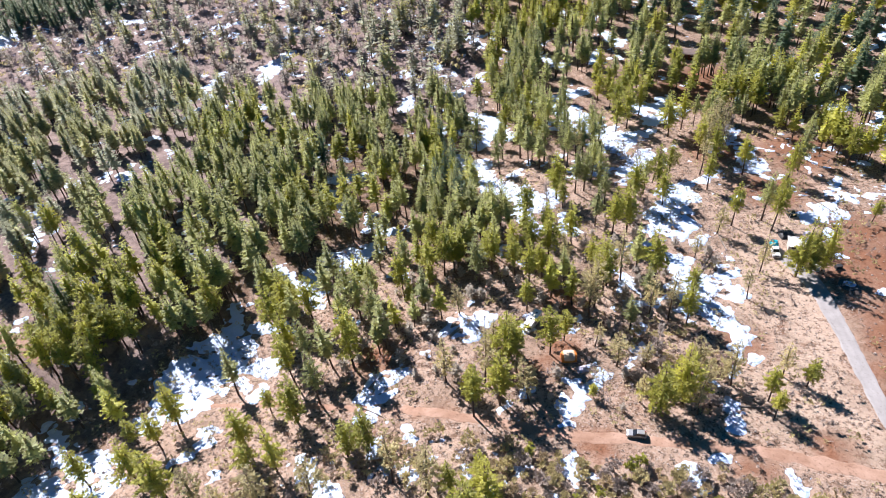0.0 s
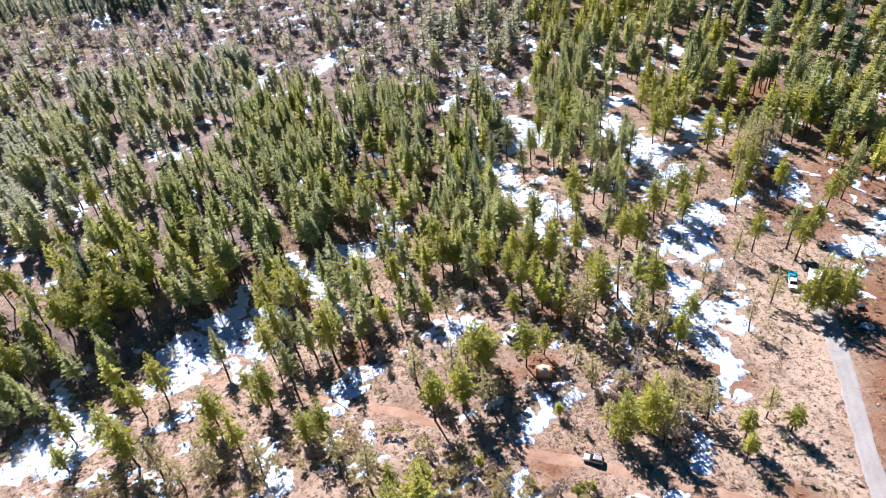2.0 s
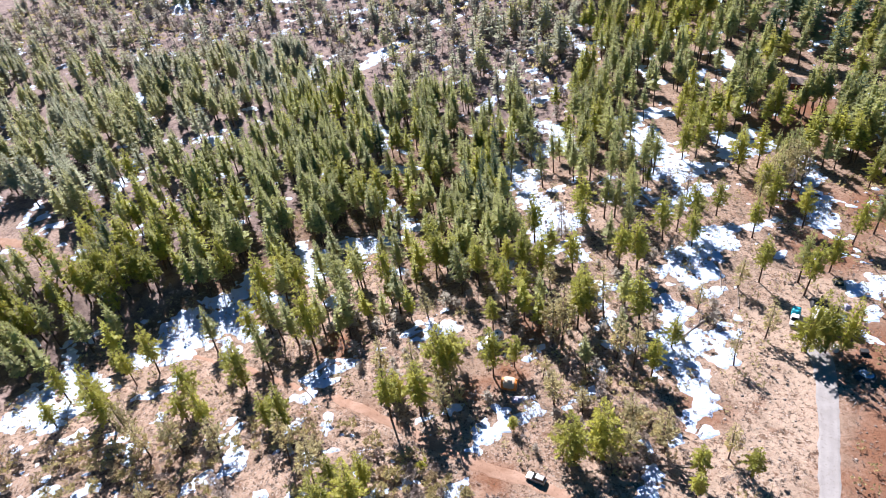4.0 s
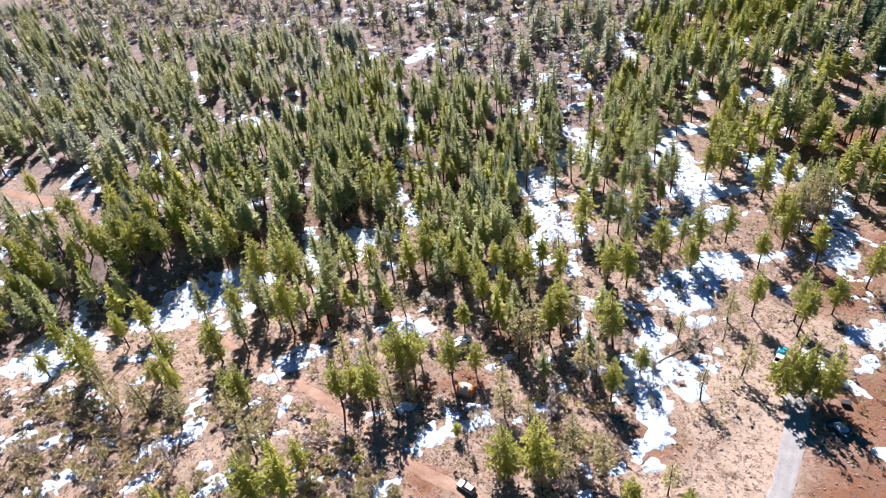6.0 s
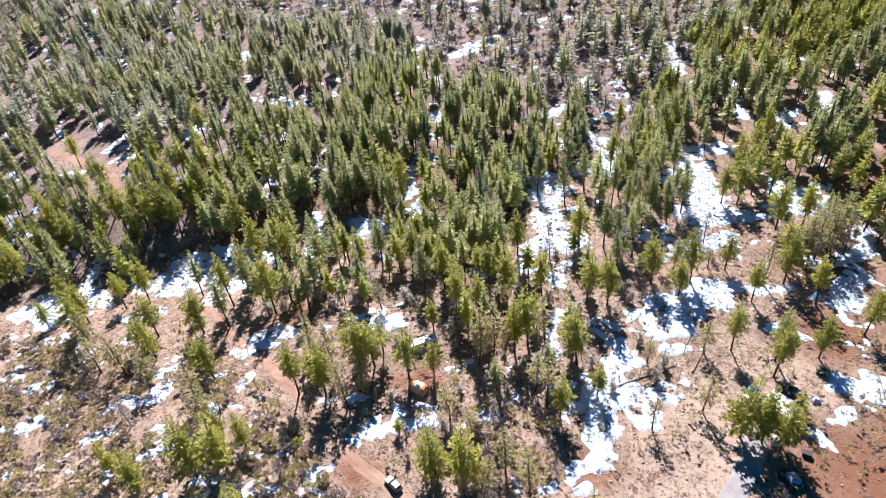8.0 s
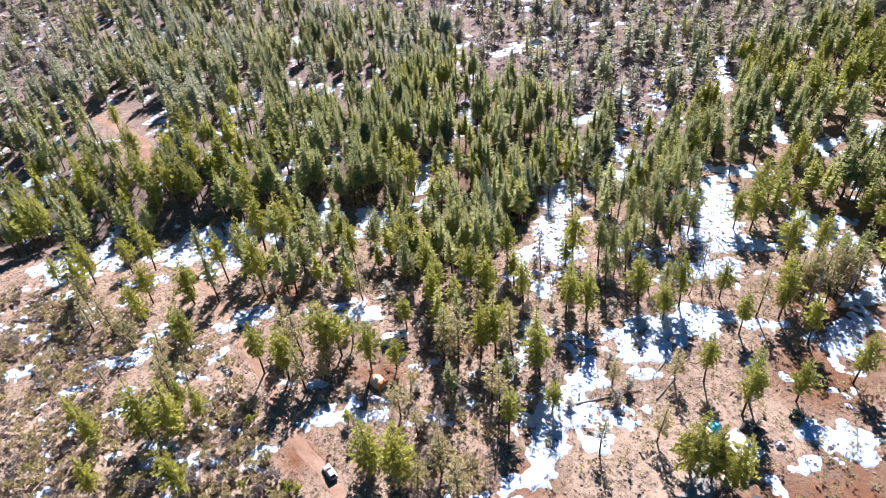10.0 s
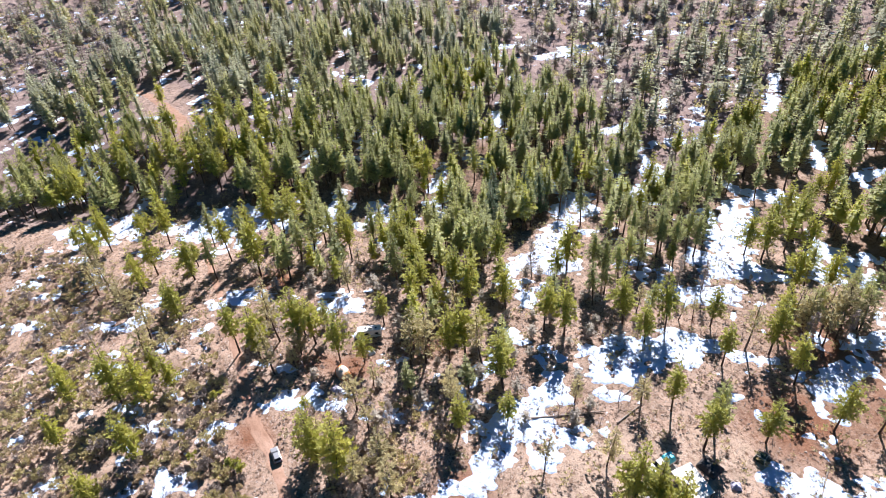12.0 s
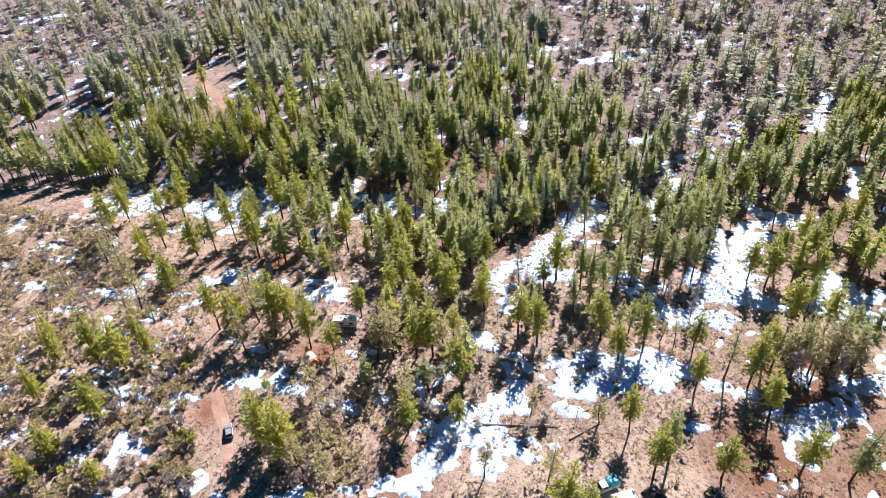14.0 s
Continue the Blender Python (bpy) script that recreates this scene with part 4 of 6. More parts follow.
plant("y", (-133.8, 9.4, 18), (-157.4, 47.1, 14.3), (-153.6, 28.2, 18.6), (-150.9, 50.8, 16.6), (-150.8, 21.3, 18.8), (-145.9, 47.3, 18.5), (-141.4, 42.9, 15.4), (-137, 51.3, 19.6), (-129.2, 34.2, 17.2), (-128.8, 57.7, 12.9), (-185.5, 63.4, 15.9), (-162.3, 60.9, 12.3), (-160.8, 86.3, 17.9), (-156.2, 67.2, 18.1), (-148.7, 78.2, 18.5), (-138.3, 84.3, 18.7), (-135.5, 93.6, 18.4), (-138.8, 66.7, 18.8), (-135, 78.8, 18.6), (-135.5, 72.8, 19.5), (-133.3, 67.5, 18.7), (-130.7, 74.8, 19.4), (-127.8, 79.7, 18.5), (-124, 80.3, 19.1), (-126.1, 68.4, 18.8), (-31.5, 80.2, 17.4), (-27.9, 97.9, 15.5), (-27.5, 93.9, 19.2), (-8.2, 92.2, 4.7))
plant("y", (27.9, 97, 9.1), (-174.1, 107.4, 18.6), (-59.4, 131.8, 18.9), (-54.5, 125.8, 18.4), (-41.1, 127.3, 17.7), (-37.7, 136.5, 13.1), (-34.6, 127.2, 15), (-32.4, 135.6, 16.8), (-28.5, 115.1, 11.1), (-19.8, 102.2, 15.5), (-15.9, 136, 11.1), (-11.5, 126.3, 18), (-11, 130, 18.3), (0.7, 134.5, 18.8), (9.3, 121, 13.7), (9.5, 131.8, 10.8), (26.8, 101.3, 10.8), (34.5, 107.5, 9.9), (-94.5, 147.7, 20), (-37.3, 149.8, 18.5), (-31.9, 167.4, 17.7), (-29, 163, 12), (-12.6, 151.1, 17.4), (-9, 154.6, 18.5), (-8.3, 170.3, 17.6), (-2.4, 178.3, 17.8), (-0.5, 171.4, 14.1), (19, 165.4, 15.7), (29.5, 165.7, 17.7), (32.4, 178.4, 13.3))
plant("y", (36.2, 149.6, 14), (55.5, 175.7, 8.7), (-60.5, 211.4, 18.6), (-20.4, 216.2, 16.1), (-17.1, 219.2, 16.4), (-2.4, 216.2, 17.6), (-0.1, 189.8, 13.2), (8, 202.5, 16.5), (11.8, 183.8, 13.7), (12.8, 196, 18.4), (21.9, 195, 15.4), (34.7, 193.5, 17), (52.8, 207.6, 17.8), (-33.5, 251.6, 13.5), (-32.5, 256.2, 18), (-30.7, 238.7, 15.2), (-27.2, 242.2, 16.9), (-22.3, 225.5, 17.7), (-21.2, 233.7, 17.9), (-14.1, 231.3, 16.2), (-2.5, 256.4, 17.3), (1.6, 222.6, 17.3), (32.8, 224.7, 13.9), (-29.8, 123.3, 17), (-27.9, 137.6, 17.5), (-27, 84.7, 17.6), (-17.6, 107.5, 10.3), (-44.2, 197.3, 16.1))
plant("y", (-4, 262.9, 16.5), (-27.7, 128.6, 12.7), (-23.1, 145.5, 15.7), (-22.9, 193.9, 9.9), (-58.2, 236.6, 16.2), (-97.8, 62.4, 17.8), (-61.7, 114, 18.2), (-109.4, 96.2, 21.3), (-76.6, 60.2, 15.8), (-89.3, 94.2, 22.1), (-64.5, 88.2, 23.3), (-73, 55.8, 10.9), (-97.7, 56.2, 13.9), (-94.9, 46.5, 17.3), (-76.8, 80.7, 18.6), (-81, 87.2, 19), (-90.2, 100.2, 19), (-83.3, 101.6, 18.1), (-106.2, 43.4, 14.8), (-85.4, 44.9, 19), (-99.2, 37.3, 9.7), (-106, 56.9, 9.5), (-77.7, 71.2, 9.5))
plant("j", (-34.9, 41.3, 11.3), (-27.8, 44.2, 14.4), (-23.7, 54.5, 18.3), (-15.8, 43.1, 11.6), (-6.2, 58.8, 16.5), (0.5, 49.6, 10.7), (5.2, 46.8, 9), (-25.1, 65.2, 11.8), (-30.4, 61.6, 10.2), (9.5, 60.9, 8.7), (-54.3, 64.4, 12.3), (-67.6, 57.4, 16.8), (-70.1, 70.2, 16.8), (-49.8, 66.6, 15.1))
plant("g", (-147.5, 13.3, 16.4), (-159.5, 51.9, 17.1), (-156.6, 55.2, 17.1), (-149.5, 56.3, 15.5), (-150.7, 39.3, 14.3), (-137, 44.6, 15.4), (-132.4, 52.9, 19.6), (-160.1, 65.2, 15.6), (-155.4, 92.7, 18), (-150.5, 73.3, 9), (-149.1, 89.5, 18.6), (-145.7, 65, 19.2), (-139.3, 75.1, 19.2), (-125.4, 95, 18.1), (-187.5, 108.8, 17.7), (-129.8, 141.2, 19.1), (-127.3, 107.9, 19), (-124.4, 123, 20), (-111.6, 131.1, 18.9), (-109, 141.2, 19.9), (-99.1, 140.2, 19.6), (-98.5, 127.7, 19.5), (-89.8, 140.9, 19.2), (-77.4, 136.6, 14.8), (-64.4, 121.5, 18), (-43.2, 122.7, 18), (-30, 101.5, 12), (-118.9, 153.3, 19.4), (-104.1, 163.8, 15.9), (-94.2, 164.5, 18))
plant("g", (-67.4, 183.9, 19.6), (-63.5, 146.9, 18.8), (-58.4, 146.6, 18.1), (-55.1, 184.6, 17.9), (-47.4, 146.7, 18), (-41, 146.1, 17.7), (-27, 172.3, 18), (-24.6, 174.1, 17.4), (-19.6, 171.7, 10.6), (-19.4, 175.5, 18), (27, 170.1, 17.8), (-67.5, 198, 19.7), (-61.1, 224.8, 18.5), (-57, 195.2, 18.4), (-50.3, 223.2, 18.6), (-46.9, 214.1, 18.1), (-43.6, 208.7, 19.6), (-39.8, 212, 19.1), (-23.5, 180.3, 18), (38.3, 201.5, 17.7), (40, 209.8, 17.5), (-73.4, 241.5, 20), (-68.5, 246.2, 20), (-64.3, 249.1, 20), (-5, 254.3, 13.4), (-4.1, 221.7, 15.7), (5.6, 226.2, 13.6), (8.8, 220.1, 17.4), (9.8, 226.3, 17.8))
plant("g", (-83.5, 139.6, 13.5), (-17, 166.9, 15.5), (-6.7, 176.4, 13.2), (-39.1, 217.3, 19.1), (-25, 185, 13.7), (9.4, 209, 18), (13.2, 221.5, 17), (-34.5, 192, 19), (-30.5, 196, 18), (-41, 190.5, 17.5), (-36.5, 199.5, 18.5), (-27, 202, 17), (-28.4, 193.2, 18), (-25.5, 196.8, 17), (-24.8, 202.8, 16.5), (-27.4, 207.6, 17.5), (-32.5, 187.5, 18), (-67.8, 109.9, 17.9), (-75.4, 108.7, 19), (-70.5, 104.7, 19), (-74.7, 86.2, 19), (-67.6, 76.3, 19), (-64.4, 99.9, 19))
plant("d", (-145.2, 80.8, 19.8), (-200.6, 130, 18.3), (-116.4, 172.4, 20), (-69.2, 161.7, 20), (-69.6, 171.9, 20), (-68.5, 177.2, 20), (-60.2, 157.7, 20), (-78.8, 192.2, 20))
plant("w", (-33.2, 84.9, 11.5), (-22.1, 60, 17.6), (5.6, 92.3, 16.8), (10, 95.8, 17.9), (34.6, 146.3, 19.2), (38.2, 148.2, 16.5), (41, 150.4, 16.5))
plant("o", (-34.8, 60.2, 15), (-33, 97.5, 11), (-32, 89.8, 18.2), (-31.5, 96, 14), (-25.5, 94, 9), (-22, 92, 7.5), (1.5, 93.5, 9), (12.8, 98.5, 12), (13.2, 93.4, 9.5), (-22.6, 132.6, 14.8), (-13.4, 117.3, 17.5), (-12.7, 120.9, 18.1), (-10.3, 107.6, 8.5), (-7.8, 132.9, 17.8), (5.1, 121.2, 16), (19.4, 103.7, 14), (22.9, 133.8, 10.6), (29.8, 109.3, 10.7), (-11, 176, 9.6), (9.9, 147.3, 9.1), (15.3, 160.4, 10.5), (26.1, 145.7, 12.1), (-8.5, 181.9, 7.7), (-4.6, 183.8, 7.7), (-3.2, 186.8, 8.6), (8.3, 212.3, 16), (13, 206, 17), (15, 209.4, 15.5), (12.2, 211, 18), (14, 214.2, 17), (10.8, 206.8, 15), (12, 217.5, 17), (15.6, 219, 16), (10.2, 203, 16), (-30.2, 190.5, 17), (9.3, 192.3, 17.3), (0.6, 122.1, 12.9), (-21.2, 87.2, 15), (-10.3, 57.1, 9), (-4.6, 102.6, 12))
plant("o", (12.1, 103.9, 13), (1.6, 103.7, 9.4), (-66.2, 49.8, 14.2), (-37.3, 64, 8.6), (-59.5, 37.5, 9.4), (-44.5, 109.8, 11.3), (-78.3, 45.3, 15.5), (-71.2, 45, 12.3), (-57.3, 53.5, 13.6), (-40.5, 87.8, 13.8), (-42, 60.4, 16.1))
plant("b", (14.5, 203.6, 13), (16.6, 213, 12), (-27.5, 180.2, 11), (3.3, 108.4, 10.8), (-33, 157.5, 13.1), (-15.3, 190.8, 10.8), (-10.8, 194.9, 10.7), (-46.3, 47, 10.3))
for ob, m in FIRST:
    ob.matrix_basis = m
for kind, patterns in PATTERNS.items():
    for n, (ob, tall) in enumerate(patterns):
        if (kind, n) not in USED:
            for o in (*ob.children_recursive, ob):
                bpy.data.objects.remove(o)

# ---- woods and brush past the trees that stand singly ----


def flat_copy(meshes):
    """Points, triangles and material of meshes, to be laid out many times in one mesh."""
    out = []
    for me in meshes:
        v = np.empty(len(me.vertices) * 3, np.float32)
        me.vertices.foreach_get("co", v)
        t = np.empty(len(me.loops), np.int32)
        me.loops.foreach_get("vertex_index", t)
        out.append((v.reshape(-1, 3), t.reshape(-1, 3), me.materials[0]))
        bpy.data.meshes.remove(me)
    return out


def lay_out(name, label, category, forms, places, lean=3.0, seed=1, girth=1.0):
    """Joins copies of the forms at (x, y, height factor) into one mesh for each material."""
    r = np.random.RandomState(seed)
    heap = {}
    for x, y, s in places:
        z = gz(x, y) - 0.05
        a, w = r.uniform(0, 6.283), girth * s ** 0.8 * r.uniform(0.85, 1.15)
        ca, sa = math.cos(a), math.sin(a)
        tx, ty = np.tan(np.radians(r.uniform(-lean, lean, 2)))
        tint = r.uniform(0, 1)
        for v, t, material in forms[r.randint(len(forms))]:
            p = np.empty_like(v)
            p[:, 2] = v[:, 2] * s
            p[:, 0] = (v[:, 0] * ca - v[:, 1] * sa) * w + x + p[:, 2] * tx
            p[:, 1] = (v[:, 0] * sa + v[:, 1] * ca) * w + y + p[:, 2] * ty
            p[:, 2] += z
            heap.setdefault(material.name, []).append((p, t, tint))
    for key, parts in heap.items():
        counts = np.cumsum([0] + [len(p) for p, _, _ in parts])
        me = mesh_big(name, np.concatenate([p for p, _, _ in parts]), np.concatenate([t + c for (_, t, _), c in zip(parts, counts)]), bpy.data.materials[key])
        me.attributes.new("tint", "FLOAT", "POINT").data.foreach_set("value", np.concatenate([np.full(len(p), k, np.float32) for p, _, k in parts]))
        tagged(new(name if key not in ("bark", "dead_wood") else name + "_trunks", me), label if key not in ("bark", "dead_wood") else "slim brown trunks of " + category + " standing close", category, kind="stuff")


def scatter(outline, spacing, seed, keep=1.0):
    """Uneven points over a plan outline, about that far apart."""
    r = np.random.RandomState(seed)
    xs, ys = [p[0] for p in outline], [p[1] for p in outline]
    X, Y = np.meshgrid(np.arange(min(xs), max(xs), spacing), np.arange(min(ys), max(ys), spacing))
    X = (X + r.uniform(-0.46, 0.46, X.shape) * spacing).ravel()
    Y = (Y + r.uniform(-0.46, 0.46, Y.shape) * spacing).ravel()
    ok = inside(X, Y, outline) & inside(X, Y, SEEN) & (r.uniform(0, 1, X.shape) < keep)
    return X[ok], Y[ok]


def clump(X, Y, most, seed):
    """Gathers trees in twos and threes about each point."""
    r = np.random.RandomState(seed)
    n = r.randint(1, most + 1, X.shape)
    X, Y = np.repeat(X, n), np.repeat(Y, n)
    return X + r.normal(0, 1.5, X.shape), Y + r.normal(0, 1.5, Y.shape)


def snow_free(X, Y, margin, glade=False):
    """Points that stand clear of the marked snow, roads and yards."""
    ok = np.ones(X.shape, bool)
    for ax, ay, bx, by, w in SNOW_STROKES:
        ok &= off_line(X, Y, ax, ay, bx, by) > w * margin
        if glade and w > 1.2 and ax > -150:
            # an open glade lies south-east of each larger patch
            gx, gy = 60 - ax, 45 - ay
            g = math.hypot(gx, gy)
            for far in (4.0, 8.0, 12.0, 16.0):
                ok &= off_line(X, Y, ax + gx / g * far, ay + gy / g * far, bx + gx / g * far, by + gy / g * far) > w * 0.7
    for line in (TRACK, DRIVE, LOOP):
        for (ax, ay, aw), (bx, by, bw) in zip(line, line[1:]):
            ok &= off_line(X, Y, ax, ay, bx, by) > max(aw, bw) + 1.2
    return ok & ~inside(X, Y, MEADOW) & ~inside(X, Y, YARD)


def apart_from(X, Y, gap):
    P = np.array(PLANTED)
    return np.array([np.min((P[:, 0] - x) ** 2 + (P[:, 1] - y) ** 2) > gap * gap for x, y in zip(X, Y)], bool)


WOOD = [flat_copy(pine_meshes(61 + k, 19, low, wide, 0.2, 0.86, 1.9, 0.76, GREEN, 0.12, limbs=False, pole=(2, 4), kites=5, blade=0.42, core=0.3, bough=0.62, whorl_of=6, flat=0.0)) for k, (low, wide) in enumerate(((0.28, 2.5), (0.34, 2.3), (0.22, 2.6), (0.3, 2.4)))]
LIMEWOOD = [flat_copy(pine_meshes(71 + k, 18, low, wide, 0.2, 0.86, 1.9, 0.76, LIME, 0.12, limbs=False, pole=(2, 4), kites=5, blade=0.42, core=0.3, bough=0.62, whorl_of=6, flat=0.0)) for k, (low, wide) in enumerate(((0.24, 2.6), (0.3, 2.5)))]
EASTGREEN = [flat_copy(pine_meshes(65 + k, 18, low, wide, 0.22, 0.9, 1.5, 0.8, GREEN, 0.1, limbs=False, pole=(1, 4), kites=4, blade=0.45, core=0.3, bough=0.62, whorl_of=6, flat=0.0)) for k, (low, wide) in enumerate(((0.26, 2.5), (0.32, 2.3)))]
EASTLIME = [flat_copy(pine_meshes(75 + k, 17, low, wide, 0.22, 0.9, 1.5, 0.8, LIME, 0.1, limbs=False, pole=(1, 4), kites=4, blade=0.45, core=0.3, bough=0.62, whorl_of=6, flat=0.0)) for k, (low, wide) in enumerate(((0.24, 2.5), (0.3, 2.4)))]
FAR_SHAPES = ((0.15, 2.5), (0.24, 2.3), (0.12, 2.7))
FARWOOD = [flat_copy(pine_meshes(81 + k, 17, low, wide, 0.2, 0.95, 1.0, 0.85, HAZED, 0.08, limbs=False, pole=(1, 3), kites=3, blade=0.55, core=0.3, bough=0.7, whorl_of=6)) for k, (low, wide) in enumerate(FAR_SHAPES)]
FARLIME = [flat_copy(pine_meshes(84 + k, 17, low, wide, 0.2, 0.95, 1.0, 0.85, HAZED_LIME, 0.08, limbs=False, pole=(1, 3), kites=3, blade=0.55, core=0.3, bough=0.7, whorl_of=6)) for k, (low, wide) in enumerate(FAR_SHAPES[:2])]
LONEWOOD = [flat_copy(pine_meshes(86 + k, 15, 0.14, 3.1, 0.22, 1.15, 1.0, 0.95, (HAZED, HAZED_LIME, HAZED)[k], 0.22, limbs=False, pole=(1, 3), kites=3, blade=0.5, core=0.15, bough=0.6, whorl_of=6)) for k in range(3)]
DARKWOOD = [flat_copy(pine_meshes(91 + k, 20, 0.12, 2.4, 0.18, 0.95, 1.6, 0.9, DARK, 0.1, limbs=False, pole=(1, 3), kites=4, blade=0.6, bough=0.65, whorl_of=6)) for k in range(2)]
SCRAG = [flat_copy(pine_meshes(101 + k, 9, 0.1, 2.4, 0.35, 0.95, 1.0, 0.95, HAZEBROWN, 0.13, limbs=False, pole=(1, 3), kites=2, blade=0.6, core=0.1, flat=0.35, bough=0.55, whorl_of=6)) for k in range(3)]
GREYSCRAG = [flat_copy(bare_meshes(111 + k, 7, 2.1, 0.7, 2, HAZETWIG)) for k in range(2)]
FARBUSH = [flat_copy(round_meshes(121 + k, 3.2, 2.5, 4, 2, 1.15, (HAZETWIG, OLIVE, HAZETWIG)[k], DEADWOOD, 0.2, 4, 0.05, 1))[1:] for k in range(3)]

sx, sy = clump(*scatter(DENSE, 6.9, 201), 3, 231)
fx, fy = clump(*scatter(DENSE, 8.6, 221), 3, 232)
sx, sy = np.concatenate([sx[sx > -175], fx[fx <= -175]]), np.concatenate([sy[sx > -175], fy[fx <= -175]])
ok = snow_free(sx, sy, 1.0, True) & apart_from(sx, sy, 2.6) & (waves(sx, sy, 24.0, 41) > 0.18) & (waves(sx, sy, 11.0, 40) > np.where(sx < -300, 0.30, np.where(sx < -170, 0.18, 0.16)))
sx, sy = sx[ok], sy[ok]
tall = 0.68 + 0.38 * waves(sx, sy, 30.0, 42) + np.random.RandomState(9).uniform(-0.14, 0.14, sx.shape)
near = sx > -175
hue = waves(sx, sy, 16.0, 43) + np.random.RandomState(10).uniform(-0.25, 0.25, sx.shape)
lay_out("pine_woods", "dense stand of slender green pines", "woods", WOOD, list(zip(sx[near & (hue < 0.62)], sy[near & (hue < 0.62)], tall[near & (hue < 0.62)])), seed=2, girth=1.08)
lay_out("pine_woods", "dense stand of sunlit yellow-green pines", "woods", LIMEWOOD, list(zip(sx[near & (hue >= 0.62)], sy[near & (hue >= 0.62)], tall[near & (hue >= 0.62)])), seed=3, girth=1.08)
far_green, far_lit = ~near & (hue < 0.55), ~near & (hue >= 0.55)
lay_out("far_pine_woods", "distant dense woods of green pines greyed for haze", "woods", FARWOOD, list(zip(sx[far_green], sy[far_green], tall[far_green])), seed=4, girth=1.08)
lay_out("far_pine_woods", "distant dense woods of sunlit pines paled for haze", "woods", FARLIME, list(zip(sx[far_lit], sy[far_lit], tall[far_lit])), seed=27, girth=1.08)
sx, sy = scatter(FAR_STAND, 7.5, 228)
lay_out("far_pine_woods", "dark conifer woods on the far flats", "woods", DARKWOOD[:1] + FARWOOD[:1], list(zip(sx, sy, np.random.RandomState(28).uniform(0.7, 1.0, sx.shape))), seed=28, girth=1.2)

sx, sy = clump(*scatter(EAST, 8.2, 202), 4, 233)
mx, my = clump(*scatter(MIDDLE, 9.4, 206, 0.85), 3, 234)
sx, sy = np.concatenate([sx, mx]), np.concatenate([sy, my])
ok = snow_free(sx, sy, 1.0, True) & apart_from(sx, sy, 4.2) & ~inside(sx, sy, NORTH_EAST)
sx, sy = sx[ok], sy[ok]
tall = np.random.RandomState(11).uniform(0.74, 1.2, sx.shape)
hue = waves(sx, sy, 20.0, 44)
lay_out("pine_woods", "open stand of green pines on reddish soil", "woods", EASTGREEN, list(zip(sx[hue < 0.5], sy[hue < 0.5], tall[hue < 0.5])), seed=5, girth=1.05)
lay_out("pine_woods", "open stand of yellow-green pines on reddish soil", "woods", EASTLIME, list(zip(sx[hue >= 0.5], sy[hue >= 0.5], tall[hue >= 0.5])), seed=6, girth=1.05)
sx, sy = scatter(NORTH_EAST, 9.0, 203)
ok = snow_free(sx, sy, 1.0)
sx, sy = sx[ok], sy[ok]
tall = np.random.RandomState(12).uniform(0.7, 1.1, sx.shape)
lay_out("dark_woods", "dark green conifer woods on the far rise", "woods", DARKWOOD + LIMEWOOD[:1] + WOOD[:2], list(zip(sx, sy, tall)), seed=7, girth=1.4)

# looser trees between the stands and the camps
belt = [(-122, 55), (-106, 90), (-103, 112), (-92, 136), (-72, 141), (-66, 127), (-50, 120), (-42, 108), (-62, 92), (-84, 76), (-98, 58)]
grove = [(-40, 100), (-48, 122), (-22, 130), (-6, 142), (4, 130), (-3, 114), (-14, 118), (-26, 117), (-32, 104)]
lobe = [(-48, 122), (-40, 130), (-44, 165), (-34, 170), (-14, 160), (-22, 126), (-40, 110)]
spots = []
stand = [(-92, 208), (-74, 252), (-35, 242), (-30, 224), (-48, 202), (-62, 192)]
for outline, gap, seed in ((belt, 6.2, 223), (stand, 6.2, 225), (lobe, 7.5, 226), (grove, 7.0, 227)):
    sx, sy = scatter(outline, gap, seed, 0.9)
    ok = snow_free(sx, sy, 1.5 if outline is belt else 1.0) & apart_from(sx, sy, 4.6) & (np.hypot(sx + 24, sy - 108) > 11) & (off_line(sx, sy, -15, 101.8, -38, 118) > 5.5)
    spots += list(zip(sx[ok], sy[ok], np.random.RandomState(seed).uniform(0.62, 0.95, int(ok.sum()))))
lay_out("pine_woods", "loose stand of sunlit pines near the track", "woods", LIMEWOOD + WOOD[:2], spots, seed=18, girth=1.05)

# far brushland: grey leafless scrub, thin olive pines and a few full ones
sx, sy = clump(*scatter(SEEN, 10.5, 204), 4, 235)
ok = snow_free(sx, sy, 0.8) & ~inside(sx, sy, DENSE) & ~inside(sx, sy, EAST) & ~inside(sx, sy, FAR_STAND) & ((sx < -122) | ((sy > 215) & (sx < -60)))
sx, sy = sx[ok], sy[ok]
near_brush = np.clip((sx + 165) / 40, 0, 1)
pickr = np.random.RandomState(13).uniform(0, 1, sx.shape) + 0.5 * (waves(sx, sy, 34.0, 45) - 0.5) + 0.18 * near_brush
tall = np.random.RandomState(14).uniform(0.6, 1.3, sx.shape) * (1.0 + 0.35 * near_brush)
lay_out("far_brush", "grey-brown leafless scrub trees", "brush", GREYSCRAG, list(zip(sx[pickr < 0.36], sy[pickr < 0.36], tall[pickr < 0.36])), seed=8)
mid = (pickr >= 0.36) & (pickr < 0.72)
lay_out("far_brush", "thin olive-brown scrub pines", "brush", SCRAG, list(zip(sx[mid], sy[mid], tall[mid])), seed=9)
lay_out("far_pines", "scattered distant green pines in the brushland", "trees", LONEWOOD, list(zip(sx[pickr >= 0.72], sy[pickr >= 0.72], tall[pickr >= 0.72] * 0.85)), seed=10)

